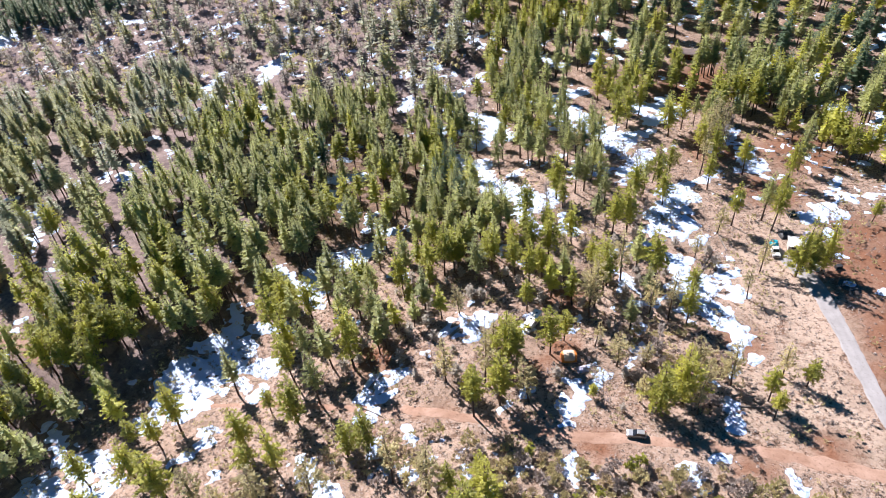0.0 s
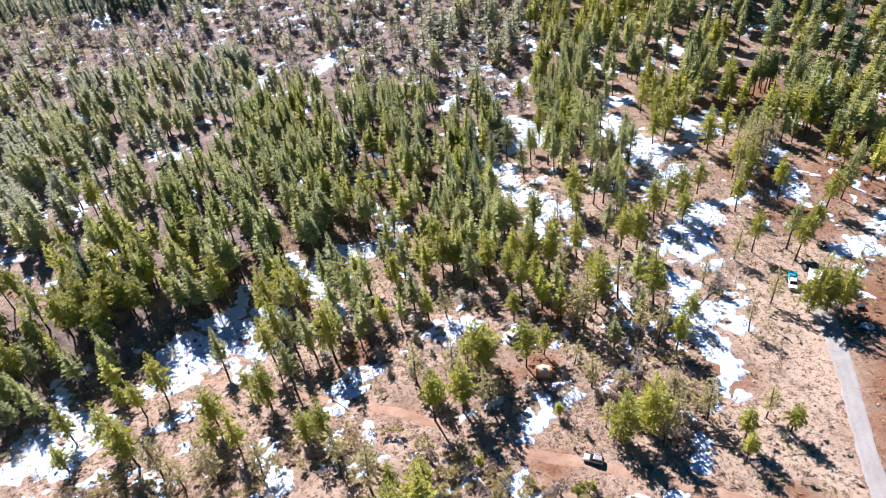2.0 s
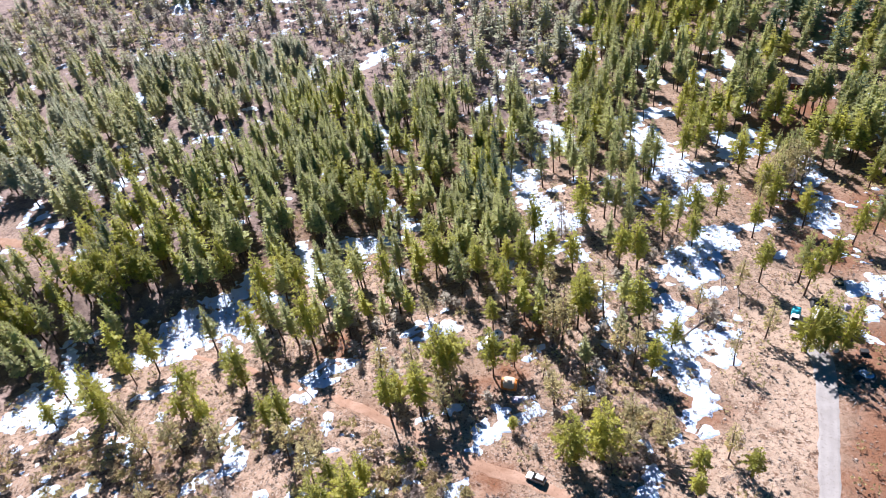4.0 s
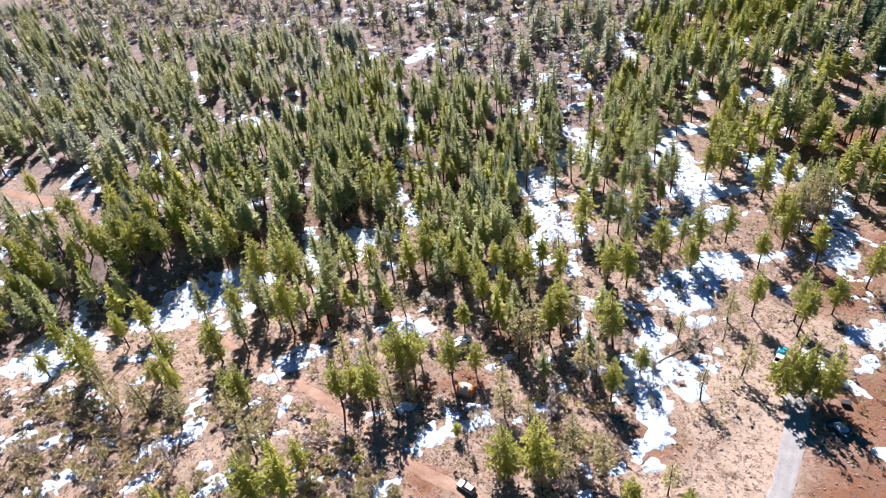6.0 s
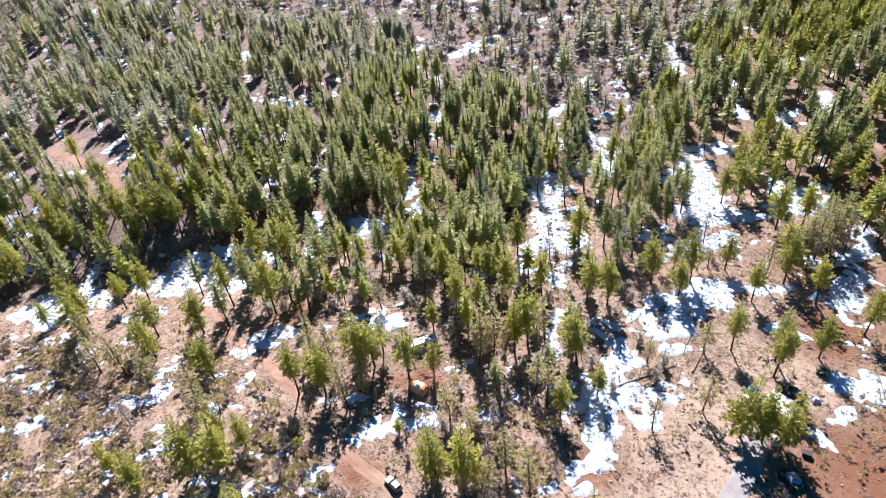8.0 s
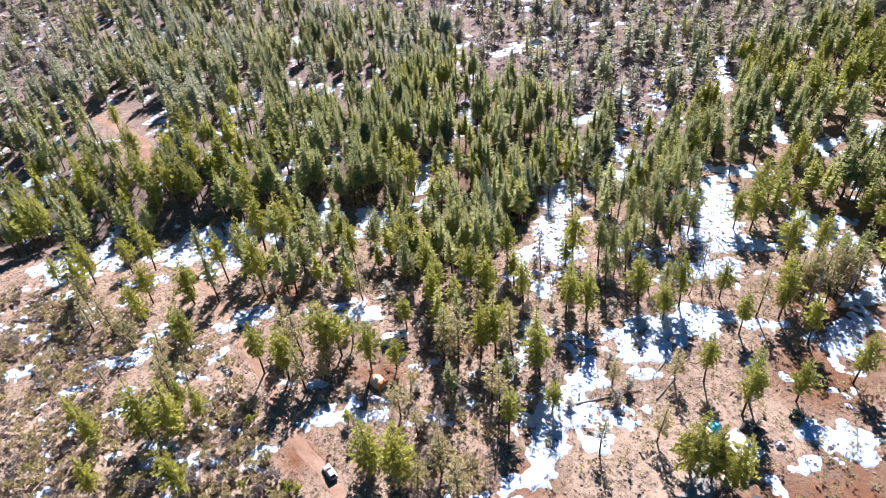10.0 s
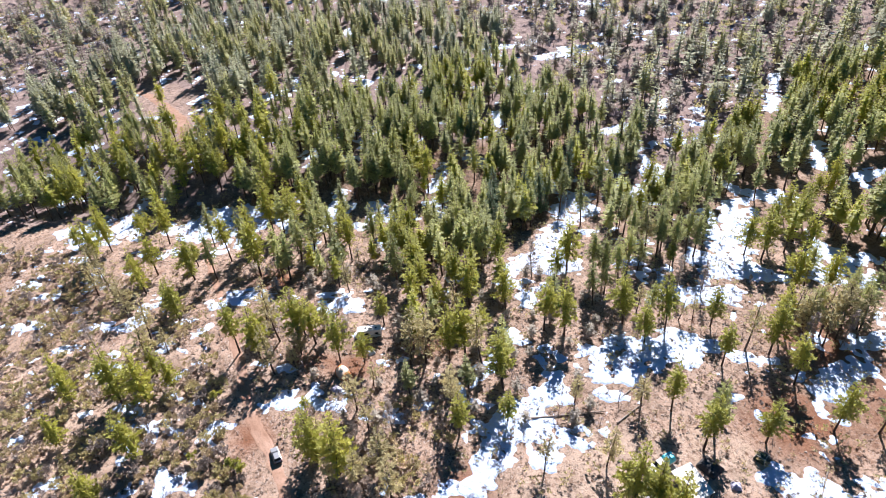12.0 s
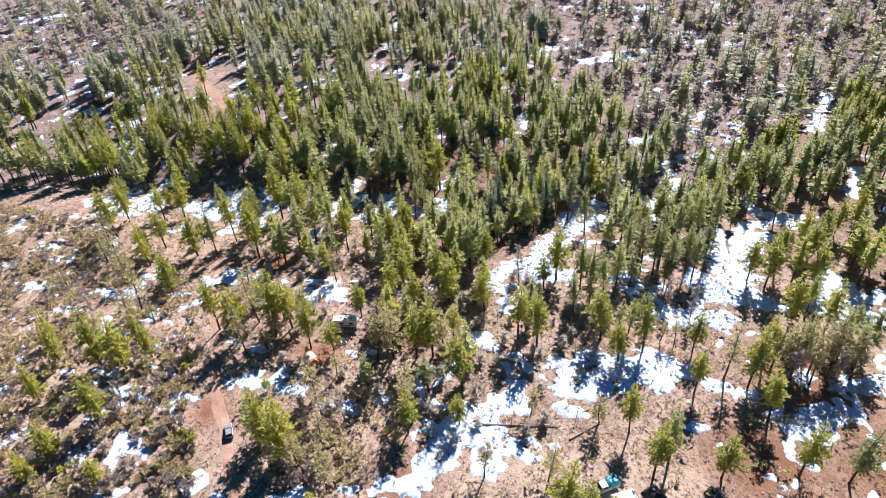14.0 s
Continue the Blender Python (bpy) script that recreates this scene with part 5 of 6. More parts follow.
sx, sy = scatter(SEEN, 5.1, 207, 0.55)
ok = snow_free(sx, sy, 0.5) & ~inside(sx, sy, DENSE) & ~inside(sx, sy, EAST) & ~inside(sx, sy, FAR_STAND) & ((sx < -122) | ((sy > 215) & (sx < -60)))
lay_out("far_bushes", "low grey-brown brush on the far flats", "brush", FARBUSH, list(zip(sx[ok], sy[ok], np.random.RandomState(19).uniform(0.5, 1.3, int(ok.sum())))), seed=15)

# thin leafless understorey in the stands
sx, sy = scatter(DENSE, 7.5, 205, 0.7)
ok = snow_free(sx, sy, 1.0) & (sx > -230)
lay_out("understorey", "leafless grey saplings under the pines", "brush", GREYSCRAG, [(x, y, s) for x, y, s in zip(sx[ok], sy[ok], np.random.RandomState(15).uniform(0.25, 0.6, int(ok.sum())))], seed=11)

camp = [(-70, 82), (-64, 138), (-30, 165), (4, 176), (18, 150), (4, 116), (0, 90)]
sx, sy = scatter(camp, 4.1, 222, 0.8)
ok = snow_free(sx, sy, 0.8) & apart_from(sx, sy, 1.5) & (np.hypot(sx + 20, sy - 106) > 10) & (np.hypot(sx - 1.7, sy - 84.6) > 5)
young = np.random.RandomState(23).uniform(0.22, 0.6, int(ok.sum()))
half = np.arange(len(young)) % 2 == 0
lay_out("understorey", "leafless grey saplings about the camp", "brush", GREYSCRAG, list(zip(sx[ok][half], sy[ok][half], young[half] * 1.2)), seed=16)
lay_out("understorey", "young olive scrub pines about the camp", "brush", SCRAG, list(zip(sx[ok][~half], sy[ok][~half], young[~half])), seed=17)

# ---- shrubs ----
SHRUB_FORMS = [
    ("olive_shrub", round_meshes(301, 3.0, 2.0, 6, 4, 0.46, OLIVE, DEADWOOD, 0.3, 6, 0.1), "rounded olive-brown shrub"),
    ("olive_shrub", round_meshes(302, 2.3, 1.8, 6, 4, 0.42, OLIVE, DEADWOOD, 0.3, 6, 0.1), "rounded olive-brown shrub"),
    ("tan_shrub", round_meshes(306, 2.0, 1.8, 7, 4, 0.4, TAN, DEADWOOD, 0.25, 6, 0.08), "low spreading tan shrub"),
    ("grey_shrub", round_meshes(303, 3.2, 1.8, 6, 4, 0.42, GREYTWIG, DEADWOOD, 0.2, 6, 0.1), "leafless grey-brown shrub"),
    ("grey_shrub", round_meshes(304, 2.0, 1.6, 6, 4, 0.4, GREYTWIG, DEADWOOD, 0.2, 6, 0.1), "leafless grey-brown shrub"),
    ("lime_shrub", round_meshes(305, 3.4, 1.7, 5, 4, 0.5, LIME, BARK, 0.3, 6, 0.12), "bushy yellow-green young juniper"),
]
SHRUB_THINGS = [tree_thing(n, me, lab + " on stony soil", "shrub", "shrubs of the clearing") for n, me, lab in SHRUB_FORMS]
bushes = []
for outline, gap, seed in ((THICKET, 2.2, 212), (SHRUBS, 2.25, 211)):
    sx, sy = scatter(outline, gap, seed)
    ok = snow_free(sx, sy, 1.0) & apart_from(sx, sy, 1.6) & (waves(sx, sy, 7.0, 46) > 0.24)
    bushes += [(x, y, outline is THICKET) for x, y in zip(sx[ok], sy[ok])]
br = random.Random(77)
placed = set()
bushes.sort(key=lambda p: math.hypot(p[0] - 5, p[1] - 75))
singly, massed = bushes[:300], bushes[300:]
for x, y, thick in singly:
    k = br.choices((3, 4, 0), (4, 4, 2))[0] if thick else br.choices((0, 1, 2, 3, 4, 5), (5, 5, 5, 4, 4, 0.8))[0]
    s = br.uniform(0.5, 0.95) if br.random() < 0.8 else br.uniform(0.9, 1.3)
    m = pose(x, y, gz(x, y) - 0.04, br.uniform(-5, 5), br.uniform(-5, 5), br.uniform(0, 360)) @ Matrix.Diagonal((s, s, s * br.uniform(0.8, 1.1), 1))
    if k in placed:
        copy_thing(SHRUB_THINGS[k], m)
    else:
        placed.add(k)
        FIRST.append((SHRUB_THINGS[k], m))
for ob, m in FIRST:
    ob.matrix_basis = m
SCRUB = [flat_copy(round_meshes(311 + k, 1.7, 1.4, 4, 3, 0.36, (OLIVE, GREYTWIG, OLIVE)[k], DEADWOOD, 0.2, 5, twigs=2))[1:] for k in range(3)]
sx, sy = scatter([(-125, -40), (-125, 230), (70, 230), (125, 90), (110, 0), (40, -60)], 3.6, 213, 0.75)
ok = snow_free(sx, sy, 0.0) & apart_from(sx, sy, 1.2) & ~inside(sx, sy, SHRUBS) & (waves(sx, sy, 12.0, 47) > 0.28 + 0.3 * inside(sx, sy, OPEN))
spots = [(x, y, s) for x, y, s in zip(sx[ok], sy[ok], np.random.RandomState(16).uniform(0.35, 1.4, int(ok.sum())))]
lay_out("low_scrub", "low grey and olive scrub between the trees", "brush", SCRUB, spots, seed=12)
MASSED = [flat_copy(round_meshes(321 + k, 2.5, 1.8, 5, 3, 0.5, leaf, DEADWOOD, 0.25, 5, 0.08, twigs=3))[1:] for k, leaf in enumerate((OLIVE, TAN, GREYTWIG, OLIVE))]
lay_out("shrub_cover", "close olive and grey-brown shrubs on stony soil", "brush", MASSED, [(x, y, s) for (x, y, _), s in zip(massed, np.random.RandomState(29).uniform(0.45, 1.08, len(massed)))], seed=29)


def ground_cover():
    """Tufts of dry grass and low sage, and loose stones, all over the near ground."""
    r = random.Random(91)
    tuft = Crown(4)
    tuft.sprig(Vector((0, 0, 0)), Vector((0, 0, 0.5)), 0.34, 6, 0.2, 0.3)
    sage = Crown(5)
    for _ in range(4):
        sage.sprig(Vector((r.uniform(-0.25, 0.25), r.uniform(-0.25, 0.25), 0.1)), Vector((0, 0, 0.5)), 0.3, 5, 0.24, 0.3)
    forms = [flat_copy([tuft.mesh("tuft", STRAW)]), flat_copy([sage.mesh("sage", GREYTWIG)])]
    sx, sy = scatter([(-125, 0), (-125, 210), (70, 210), (70, 40), (0, 20)], 1.3, 214, 0.85)
    on = snow_free(sx, sy, 0.85) & (waves(sx, sy, 5.0, 48) > 0.28 + 0.22 * inside(sx, sy, OPEN))
    lay_out("dry_grass", "tufts of dry straw grass and grey sage", "grass", forms, [(x, y, s) for x, y, s in zip(sx[on], sy[on], np.random.RandomState(17).uniform(0.5, 1.5, int(on.sum())))], 8.0, 13)
    poke = snow_free(sx, sy, -1.0) & ~snow_free(sx, sy, 0.85) & (waves(sx, sy, 3.4, 50) > 0.5)
    lay_out("dry_grass", "dry sage tops standing out of the snow", "grass", forms[1:], [(x, y, s) for x, y, s in zip(sx[poke], sy[poke], np.random.RandomState(20).uniform(0.9, 2.2, int(poke.sum())))], 8.0, 19)
    bm = bmesh.new()
    bmesh.ops.create_icosphere(bm, subdivisions=1, radius=0.3)
    for v in bm.verts:
        v.co = Vector((v.co.x * r.uniform(0.7, 1.2), v.co.y * r.uniform(0.7, 1.2), v.co.z * r.uniform(0.4, 0.7)))
    me = bpy.data.meshes.new("stone")
    bm.to_mesh(me)
    bm.free()
    me.materials.append(STONE)
    sx, sy = scatter([(-80, 10), (-70, 100), (-20, 120), (0, 190), (70, 190), (70, 40), (0, 20)], 2.6, 215, 0.6)
    on = snow_free(sx, sy, 0.9) & (waves(sx, sy, 8.0, 49) > 0.4)
    lay_out("loose_stones", "loose pale stones on the bare soil", "stones", [flat_copy([me])], [(x, y, s) for x, y, s in zip(sx[on], sy[on], np.random.RandomState(18).uniform(0.3, 1.5, int(on.sum())))], 8.0, 14)


ground_cover()

# ---- fallen wood ----


def fallen_log(a, b, r0, r1, label, stubs=5):
    """A fallen trunk with broken limb stubs."""
    r = random.Random(int(a[0] * 7 + a[1]))
    pa = Vector((a[0], a[1], gz(*a) + r0 * 0.8))
    pb = Vector((b[0], b[1], gz(*b) + r1 + 0.15))
    bm = rod(pa, pb, r0, r1, 9)
    ob = part("trunk", bm, DEADWOOD)
    ob.name = "fallen_log"
    tagged(ob, label, "log", "fallen logs")
    for k in range(stubs):
        c = pa.lerp(pb, r.uniform(0.3, 0.95))
        d = Vector((r.uniform(-1, 1), r.uniform(-1, 1), r.uniform(0.0, 0.8))).normalized()
        part("branch_stub", rod(c, c + d * r.uniform(0.5, 1.6), 0.05, 0.015, 5), DEADWOOD, ob)


fallen_log((10.4, 136.0), (14.3, 152.0), 0.24, 0.1, "long grey fallen trunk lying across snow", 9)
fallen_log((17.9, 153.0), (15.2, 160.8), 0.24, 0.08, "grey fallen trunk on stony soil", 6)
fallen_log((19.5, 100.5), (24.5, 103.5), 0.22, 0.08, "grey fallen trunk beside snow", 5)
fallen_log((12.0, 158.0), (9.0, 166.0), 0.2, 0.07, "grey fallen trunk on stony soil", 5)
fallen_log((-58.0, 77.5), (-51.0, 75.5), 0.2, 0.08, "thin fallen trunk on snow beside the track", 4)
fallen_log((41.0, 186.0), (47.0, 178.0), 0.2, 0.07, "thin fallen trunk lying over snow", 5)
fallen_log((21.0, 98.0), (27.5, 99.5), 0.2, 0.07, "grey fallen trunk beside snow", 4)

# ---- vehicles and the two camps ----


def wheel(parent, x, y, r=0.36, w=0.24):
    t = part("wheel", rod((x, y - w / 2, r), (x, y + w / 2, r), r, r, 18), RUBBER, parent)
    part("rim", rod((x, y - w / 2 - 0.012, r), (x, y + w / 2 + 0.012, r), r * 0.6, r * 0.6, 12), STEEL, t, "dull steel rim")


def parked_car(x, y, heading, size):
    """A silver off-roader with a pale roof, nose along +x before it is turned."""
    car = tagged(new("car"), "silver off-road car with dark windows parked on the dirt track", "car")
    part("body", profile([(-2.2, 0.42), (-2.25, 0.95), (-2.1, 1.08), (0.75, 1.10), (1.95, 1.0), (2.2, 0.85), (2.22, 0.42)], 1.82, 1.72), SILVER, car)
    part("glasshouse", profile([(-2.08, 1.05), (-1.85, 1.66), (0.0, 1.68), (0.82, 1.08)], 1.66, 1.36, 0.05), GLASS, car, "dark tinted windows")
    part("roof", block(1.75, 1.36, 0.09, (-0.95, 0, 1.645), 0.035), SILVER, car, "pale roof panel")
    part("bonnet", block(1.05, 1.5, 0.05, (1.35, 0, 1.045), 0.02, (0, 4, 0)), SILVER, car)
    for s in (-1, 1):
        part("door", block(1.0, 0.03, 0.5, (0.1, s * 0.905, 0.48), 0.012), SILVER, car)
        part("door", block(0.95, 0.03, 0.5, (-0.92, s * 0.905, 0.48), 0.012), SILVER, car)
        part("headlight", block(0.08, 0.36, 0.16, (2.17, s * 0.62, 0.72), 0.03), LAMP, car)
        part("tail_light", block(0.06, 0.2, 0.3, (-2.22, s * 0.72, 0.78), 0.02), REDLAMP, car)
        part("mirror", block(0.14, 0.22, 0.14, (0.72, s * 1.0, 1.05), 0.04), BLACK, car)
        part("roof_rail", block(1.6, 0.05, 0.05, (-0.95, s * 0.6, 1.735), 0.015), BLACK, car)
        wheel(car, 1.38, s * 0.82), wheel(car, -1.4, s * 0.82)
    part("bumper", block(0.16, 1.7, 0.22, (2.22, 0, 0.40), 0.05), BLACK, car)
    part("bumper", block(0.16, 1.7, 0.22, (-2.24, 0, 0.40), 0.05), BLACK, car)
    part("grille", block(0.05, 0.8, 0.2, (2.2, 0, 0.68), 0.01), BLACK, car)
    car.matrix_basis = pose(x, y, gz(x, y) + 0.06, 0, 0, heading) @ Matrix.Scale(size, 4)


def motorhome(x, y, heading, size):
    """A white motorhome with a cab-over bunk and roof vents."""
    ob = tagged(new("motorhome"), "white motorhome with roof vents parked under pines", "motorhome")
    part("body", profile([(-3.7, 0.55), (-3.72, 2.85), (-3.5, 2.98), (2.2, 2.98), (3.0, 2.72), (3.05, 2.1), (1.9, 1.85), (1.9, 0.55)], 2.36, 2.26, 0.09), WHITE, ob)
    part("cab", profile([(1.8, 0.5), (1.8, 1.95), (2.45, 1.85), (3.0, 1.22), (3.75, 1.1), (3.85, 0.5)], 1.98, 1.8, 0.07), WHITE, ob)
    part("windscreen", profile([(2.42, 1.3), (2.38, 1.86), (2.5, 1.84), (3.02, 1.27)], 1.86, 1.66, 0.02), GLASS, ob, "dark windscreen")
    for s in (-1, 1):
        for wx, wl in ((-2.4, 1.1), (0.4, 1.2)):
            win = part("window", block(wl, 0.05, 0.62, (wx, s * 1.165, 1.6), 0.02), GLASS, ob)
            part("window_frame", merged(block(wl + 0.12, 0.06, 0.05, (wx, s * 1.165, 1.56)), block(wl + 0.12, 0.06, 0.05, (wx, s * 1.165, 2.21))), STEEL, win)
        part("stripe", block(5.3, 0.03, 0.16, (-0.9, s * 1.19, 1.2), 0.01), BLACK, ob, "dark side stripe")
        part("headlight", block(0.08, 0.3, 0.2, (3.82, s * 0.72, 0.82), 0.03), LAMP, ob)
        wheel(ob, 2.9, s * 0.9, 0.38), wheel(ob, -2.0, s * 1.02, 0.38)
    part("door", block(0.72, 0.05, 1.75, (-0.85, -1.175, 0.65), 0.02), CREAM, ob)
    vent = part("roof_vent", block(0.5, 0.5, 0.14, (-2.3, 0.1, 2.97), 0.04), GLASS, ob, "smoked roof vent")
    part("vent_frame", block(0.62, 0.62, 0.05, (-2.3, 0.1, 2.96), 0.02), CREAM, vent)
    part("roof_vent", block(0.5, 0.5, 0.14, (0.6, -0.2, 2.97), 0.04), GLASS, ob, "smoked roof vent")
    part("air_conditioner", block(1.0, 0.7, 0.26, (-0.8, 0.0, 2.97), 0.09, taper=0.85), CREAM, ob)
    part("bunk_window", block(0.05, 1.4, 0.32, (3.06, 0, 2.28), 0.02), GLASS, ob)
    part("ladder", merged(rod((-3.82, 0.5, 0.8), (-3.82, 0.5, 3.0), 0.025, 0.025), rod((-3.82, 0.9, 0.8), (-3.82, 0.9, 3.0), 0.025, 0.025), *[rod((-3.82, 0.5, 1.0 + 0.3 * k), (-3.82, 0.9, 1.0 + 0.3 * k), 0.02, 0.02) for k in range(7)]), STEEL, ob)
    ob.matrix_basis = pose(x, y, gz(x, y) + 0.02, 0, 0, heading) @ Matrix.Scale(size, 4)


def dome_tent(x, y, heading):
    """An orange cabin tent with a pale fly over it."""
    ob = tagged(new("tent"), "orange camping tent with a pale sunlit fly", "tent")

    def shell(l, w, h, z0, steps=10):
        bm = bmesh.new()
        rows = []
        for i in range(9):
            u = -1 + 2 * i / 8
            k = 1 - 0.12 * abs(u) ** 3
            rows.append([bm.verts.new((u * l / 2, k * w / 2 * math.copysign(abs(math.cos(math.pi * j / steps)) ** 0.7, math.cos(math.pi * j / steps)), z0 + (h - z0) * k * max(0.0, math.sin(math.pi * j / steps)) ** 0.75)) for j in range(steps + 1)])
        for a, b in zip(rows, rows[1:]):
            for j in range(steps):
                bm.faces.new((a[j], a[j + 1], b[j + 1], b[j]))
        bm.faces.new(rows[0]), bm.faces.new(list(reversed(rows[-1])))
        bmesh.ops.recalc_face_normals(bm, faces=bm.faces[:])
        return bm

    part("inner_tent", shell(3.5, 2.7, 2.15, 0.0), ORANGE, ob)
    part("fly", shell(2.5, 2.78, 2.24, 0.75), PALE, ob, "pale peach fly sheet")
    part("door_flap", block(0.03, 1.0, 1.5, (1.77, 0.1, 0.08), 0.01), PALE, ob)
    for s in (-1, 1):
        part("guy_line", rod((s * 1.5, 1.0, 1.5), (s * 2.6, 2.0, 0.0), 0.015, 0.015, 5), STEEL, ob)
        part("guy_line", rod((s * 1.5, -1.0, 1.5), (s * 2.6, -2.0, 0.0), 0.015, 0.015, 5), STEEL, ob)
    ob.matrix_basis = pose(x, y, gz(x, y), 0, 0, heading)


def brush_heap(x, y):
    """A sprawl of pale cut branches."""
    r = random.Random(8)
    ob = tagged(new("branch_pile"), "sprawling pile of pale cut branches beside the tent", "branches")
    for k in range(46):
        a, d = r.uniform(0, 6.283), r.uniform(0, 4.2) ** 0.9
        px, py = d * math.cos(a) * 1.3, d * math.sin(a) * 0.9
        b, l = r.uniform(0, 6.283), r.uniform(0.8, 2.6)
        part("branch", rod((px, py, 0.1 + r.uniform(0, 0.3)), (px + l * math.cos(b), py + l * math.sin(b), 0.1 + r.uniform(0, 0.7)), r.uniform(0.04, 0.11), 0.02, 5), DEADWOOD, ob)
    ob.matrix_basis = pose(x, y, gz(x, y))


def crumpled(name, w, l, h, material, label, category, x, y, heading, seed):
    """A sheet thrown over something: soft lumps, edges on the ground."""
    n = 13
    verts = []
    for j in range(n):
        for i in range(n):
            u, v = -1 + 2 * i / (n - 1), -1 + 2 * j / (n - 1)
            e = max(0.0, 1 - max(abs(u), abs(v)) ** 4)
            k = float(waves(i * 1.0 + seed * 13, j * 1.0, 2.6, seed))
            verts.append((u * w / 2 * (1 + 0.08 * (k - 0.5)), v * l / 2 * (1 + 0.08 * (k - 0.5)), h * e * (0.62 + 0.55 * k) + 0.02))
    faces = [(j * n + i, j * n + i + 1, (j + 1) * n + i + 1, (j + 1) * n + i) for j in range(n - 1) for i in range(n - 1)]
    ob = tagged(new(name, mesh_of(name, verts, faces, material)), label, category)
    ob.matrix_basis = pose(x, y, gz(x, y) + 0.03, 0, 0, heading)
    return ob


def loaded_truck(x, y, heading):
    """A white pickup, its bed piled high under a teal tarpaulin."""
    ob = tagged(new("pickup_truck"), "white pickup truck loaded high under a teal tarpaulin", "truck")
    part("body", profile([(-2.9, 0.5), (-2.92, 1.12), (0.35, 1.12), (1.5, 1.15), (2.7, 1.05), (2.85, 0.5)], 1.95, 1.85, 0.07), WHITE, ob)
    part("cab", profile([(-0.45, 1.1), (-0.4, 1.82), (0.95, 1.84), (1.6, 1.16)], 1.78, 1.5, 0.06), WHITE, ob)
    part("windscreen", profile([(1.0, 1.2), (0.94, 1.8), (1.02, 1.79), (1.58, 1.2)], 1.66, 1.42, 0.02), GLASS, ob, "dark windscreen")
    load = part("load_cover", block(2.5, 2.1, 1.25, (-1.7, 0, 1.0), 0.3, taper=0.82), TEAL, ob, "teal tarpaulin over the load")
    for k in range(3):
        part("strap", block(0.05, 2.02, 1.2, (-2.5 + 0.8 * k, 0, 1.07), 0.02, taper=0.86), BLACK, load)
    for s in (-1, 1):
        part("side_window", block(0.95, 0.04, 0.42, (0.3, s * 0.845, 1.28), 0.02), GLASS, ob)
        part("headlight", block(0.08, 0.34, 0.2, (2.78, s * 0.68, 0.82), 0.03), LAMP, ob)
        part("mirror", block(0.14, 0.24, 0.2, (1.1, s * 1.05, 1.22), 0.04), BLACK, ob)
        wheel(ob, 1.85, s * 0.86, 0.39), wheel(ob, -1.75, s * 0.86, 0.39)
    part("bumper", block(0.18, 1.85, 0.24, (2.84, 0, 0.45), 0.05), STEEL, ob)
    part("grille", block(0.05, 0.95, 0.26, (2.83, 0, 0.75), 0.02), BLACK, ob)
    ob.matrix_basis = pose(x, y, gz(x, y) + 0.05, 0, 0, heading)


def travel_trailer(x, y, heading):
    """A white caravan with a ribbed sheet roof."""
    ob = tagged(new("travel_trailer"), "white travel trailer with a ribbed sheet metal roof", "trailer")
    part("body", block(6.6, 3.2, 2.35, (0, 0, 0.5), 0.12), CREAM, ob)
    roof = part("roof", block(7.0, 4.4, 0.08, (0, 0, 2.92), 0.02, (4, 0, 0)), WHITE, ob, "white ribbed roof sheets")
    for k in range(15):
        part("rib", block(0.07, 4.38, 0.05, (-3.3 + 0.47 * k, 0, 2.99), 0.015, (4, 0, 0)), WHITE, roof)
    for s in (-1, 1):
        for wx in (-2.0, 0.6):
            part("window", block(1.1, 0.05, 0.7, (wx, s * 1.6, 1.6), 0.02), GLASS, ob)
        wheel(ob, -0.5, s * 1.35, 0.36), wheel(ob, 0.4, s * 1.35, 0.36)
        for px in (-3.3, 3.3):
            part("post", rod((px, s * 2.05, 0), (px, s * 2.05, 2.95), 0.06, 0.06), DEADWOOD, ob)
    part("door", block(0.75, 0.05, 1.85, (2.3, -1.61, 0.65), 0.02), WHITE, ob)
    part("drawbar", merged(rod((3.2, 0.7, 0.5), (4.5, 0, 0.5), 0.05, 0.05), rod((3.2, -0.7, 0.5), (4.5, 0, 0.5), 0.05, 0.05), rod((4.3, 0, 0), (4.3, 0, 0.55), 0.05, 0.05)), STEEL, ob)
    ob.matrix_basis = pose(x, y, gz(x, y), 0, 0, heading)


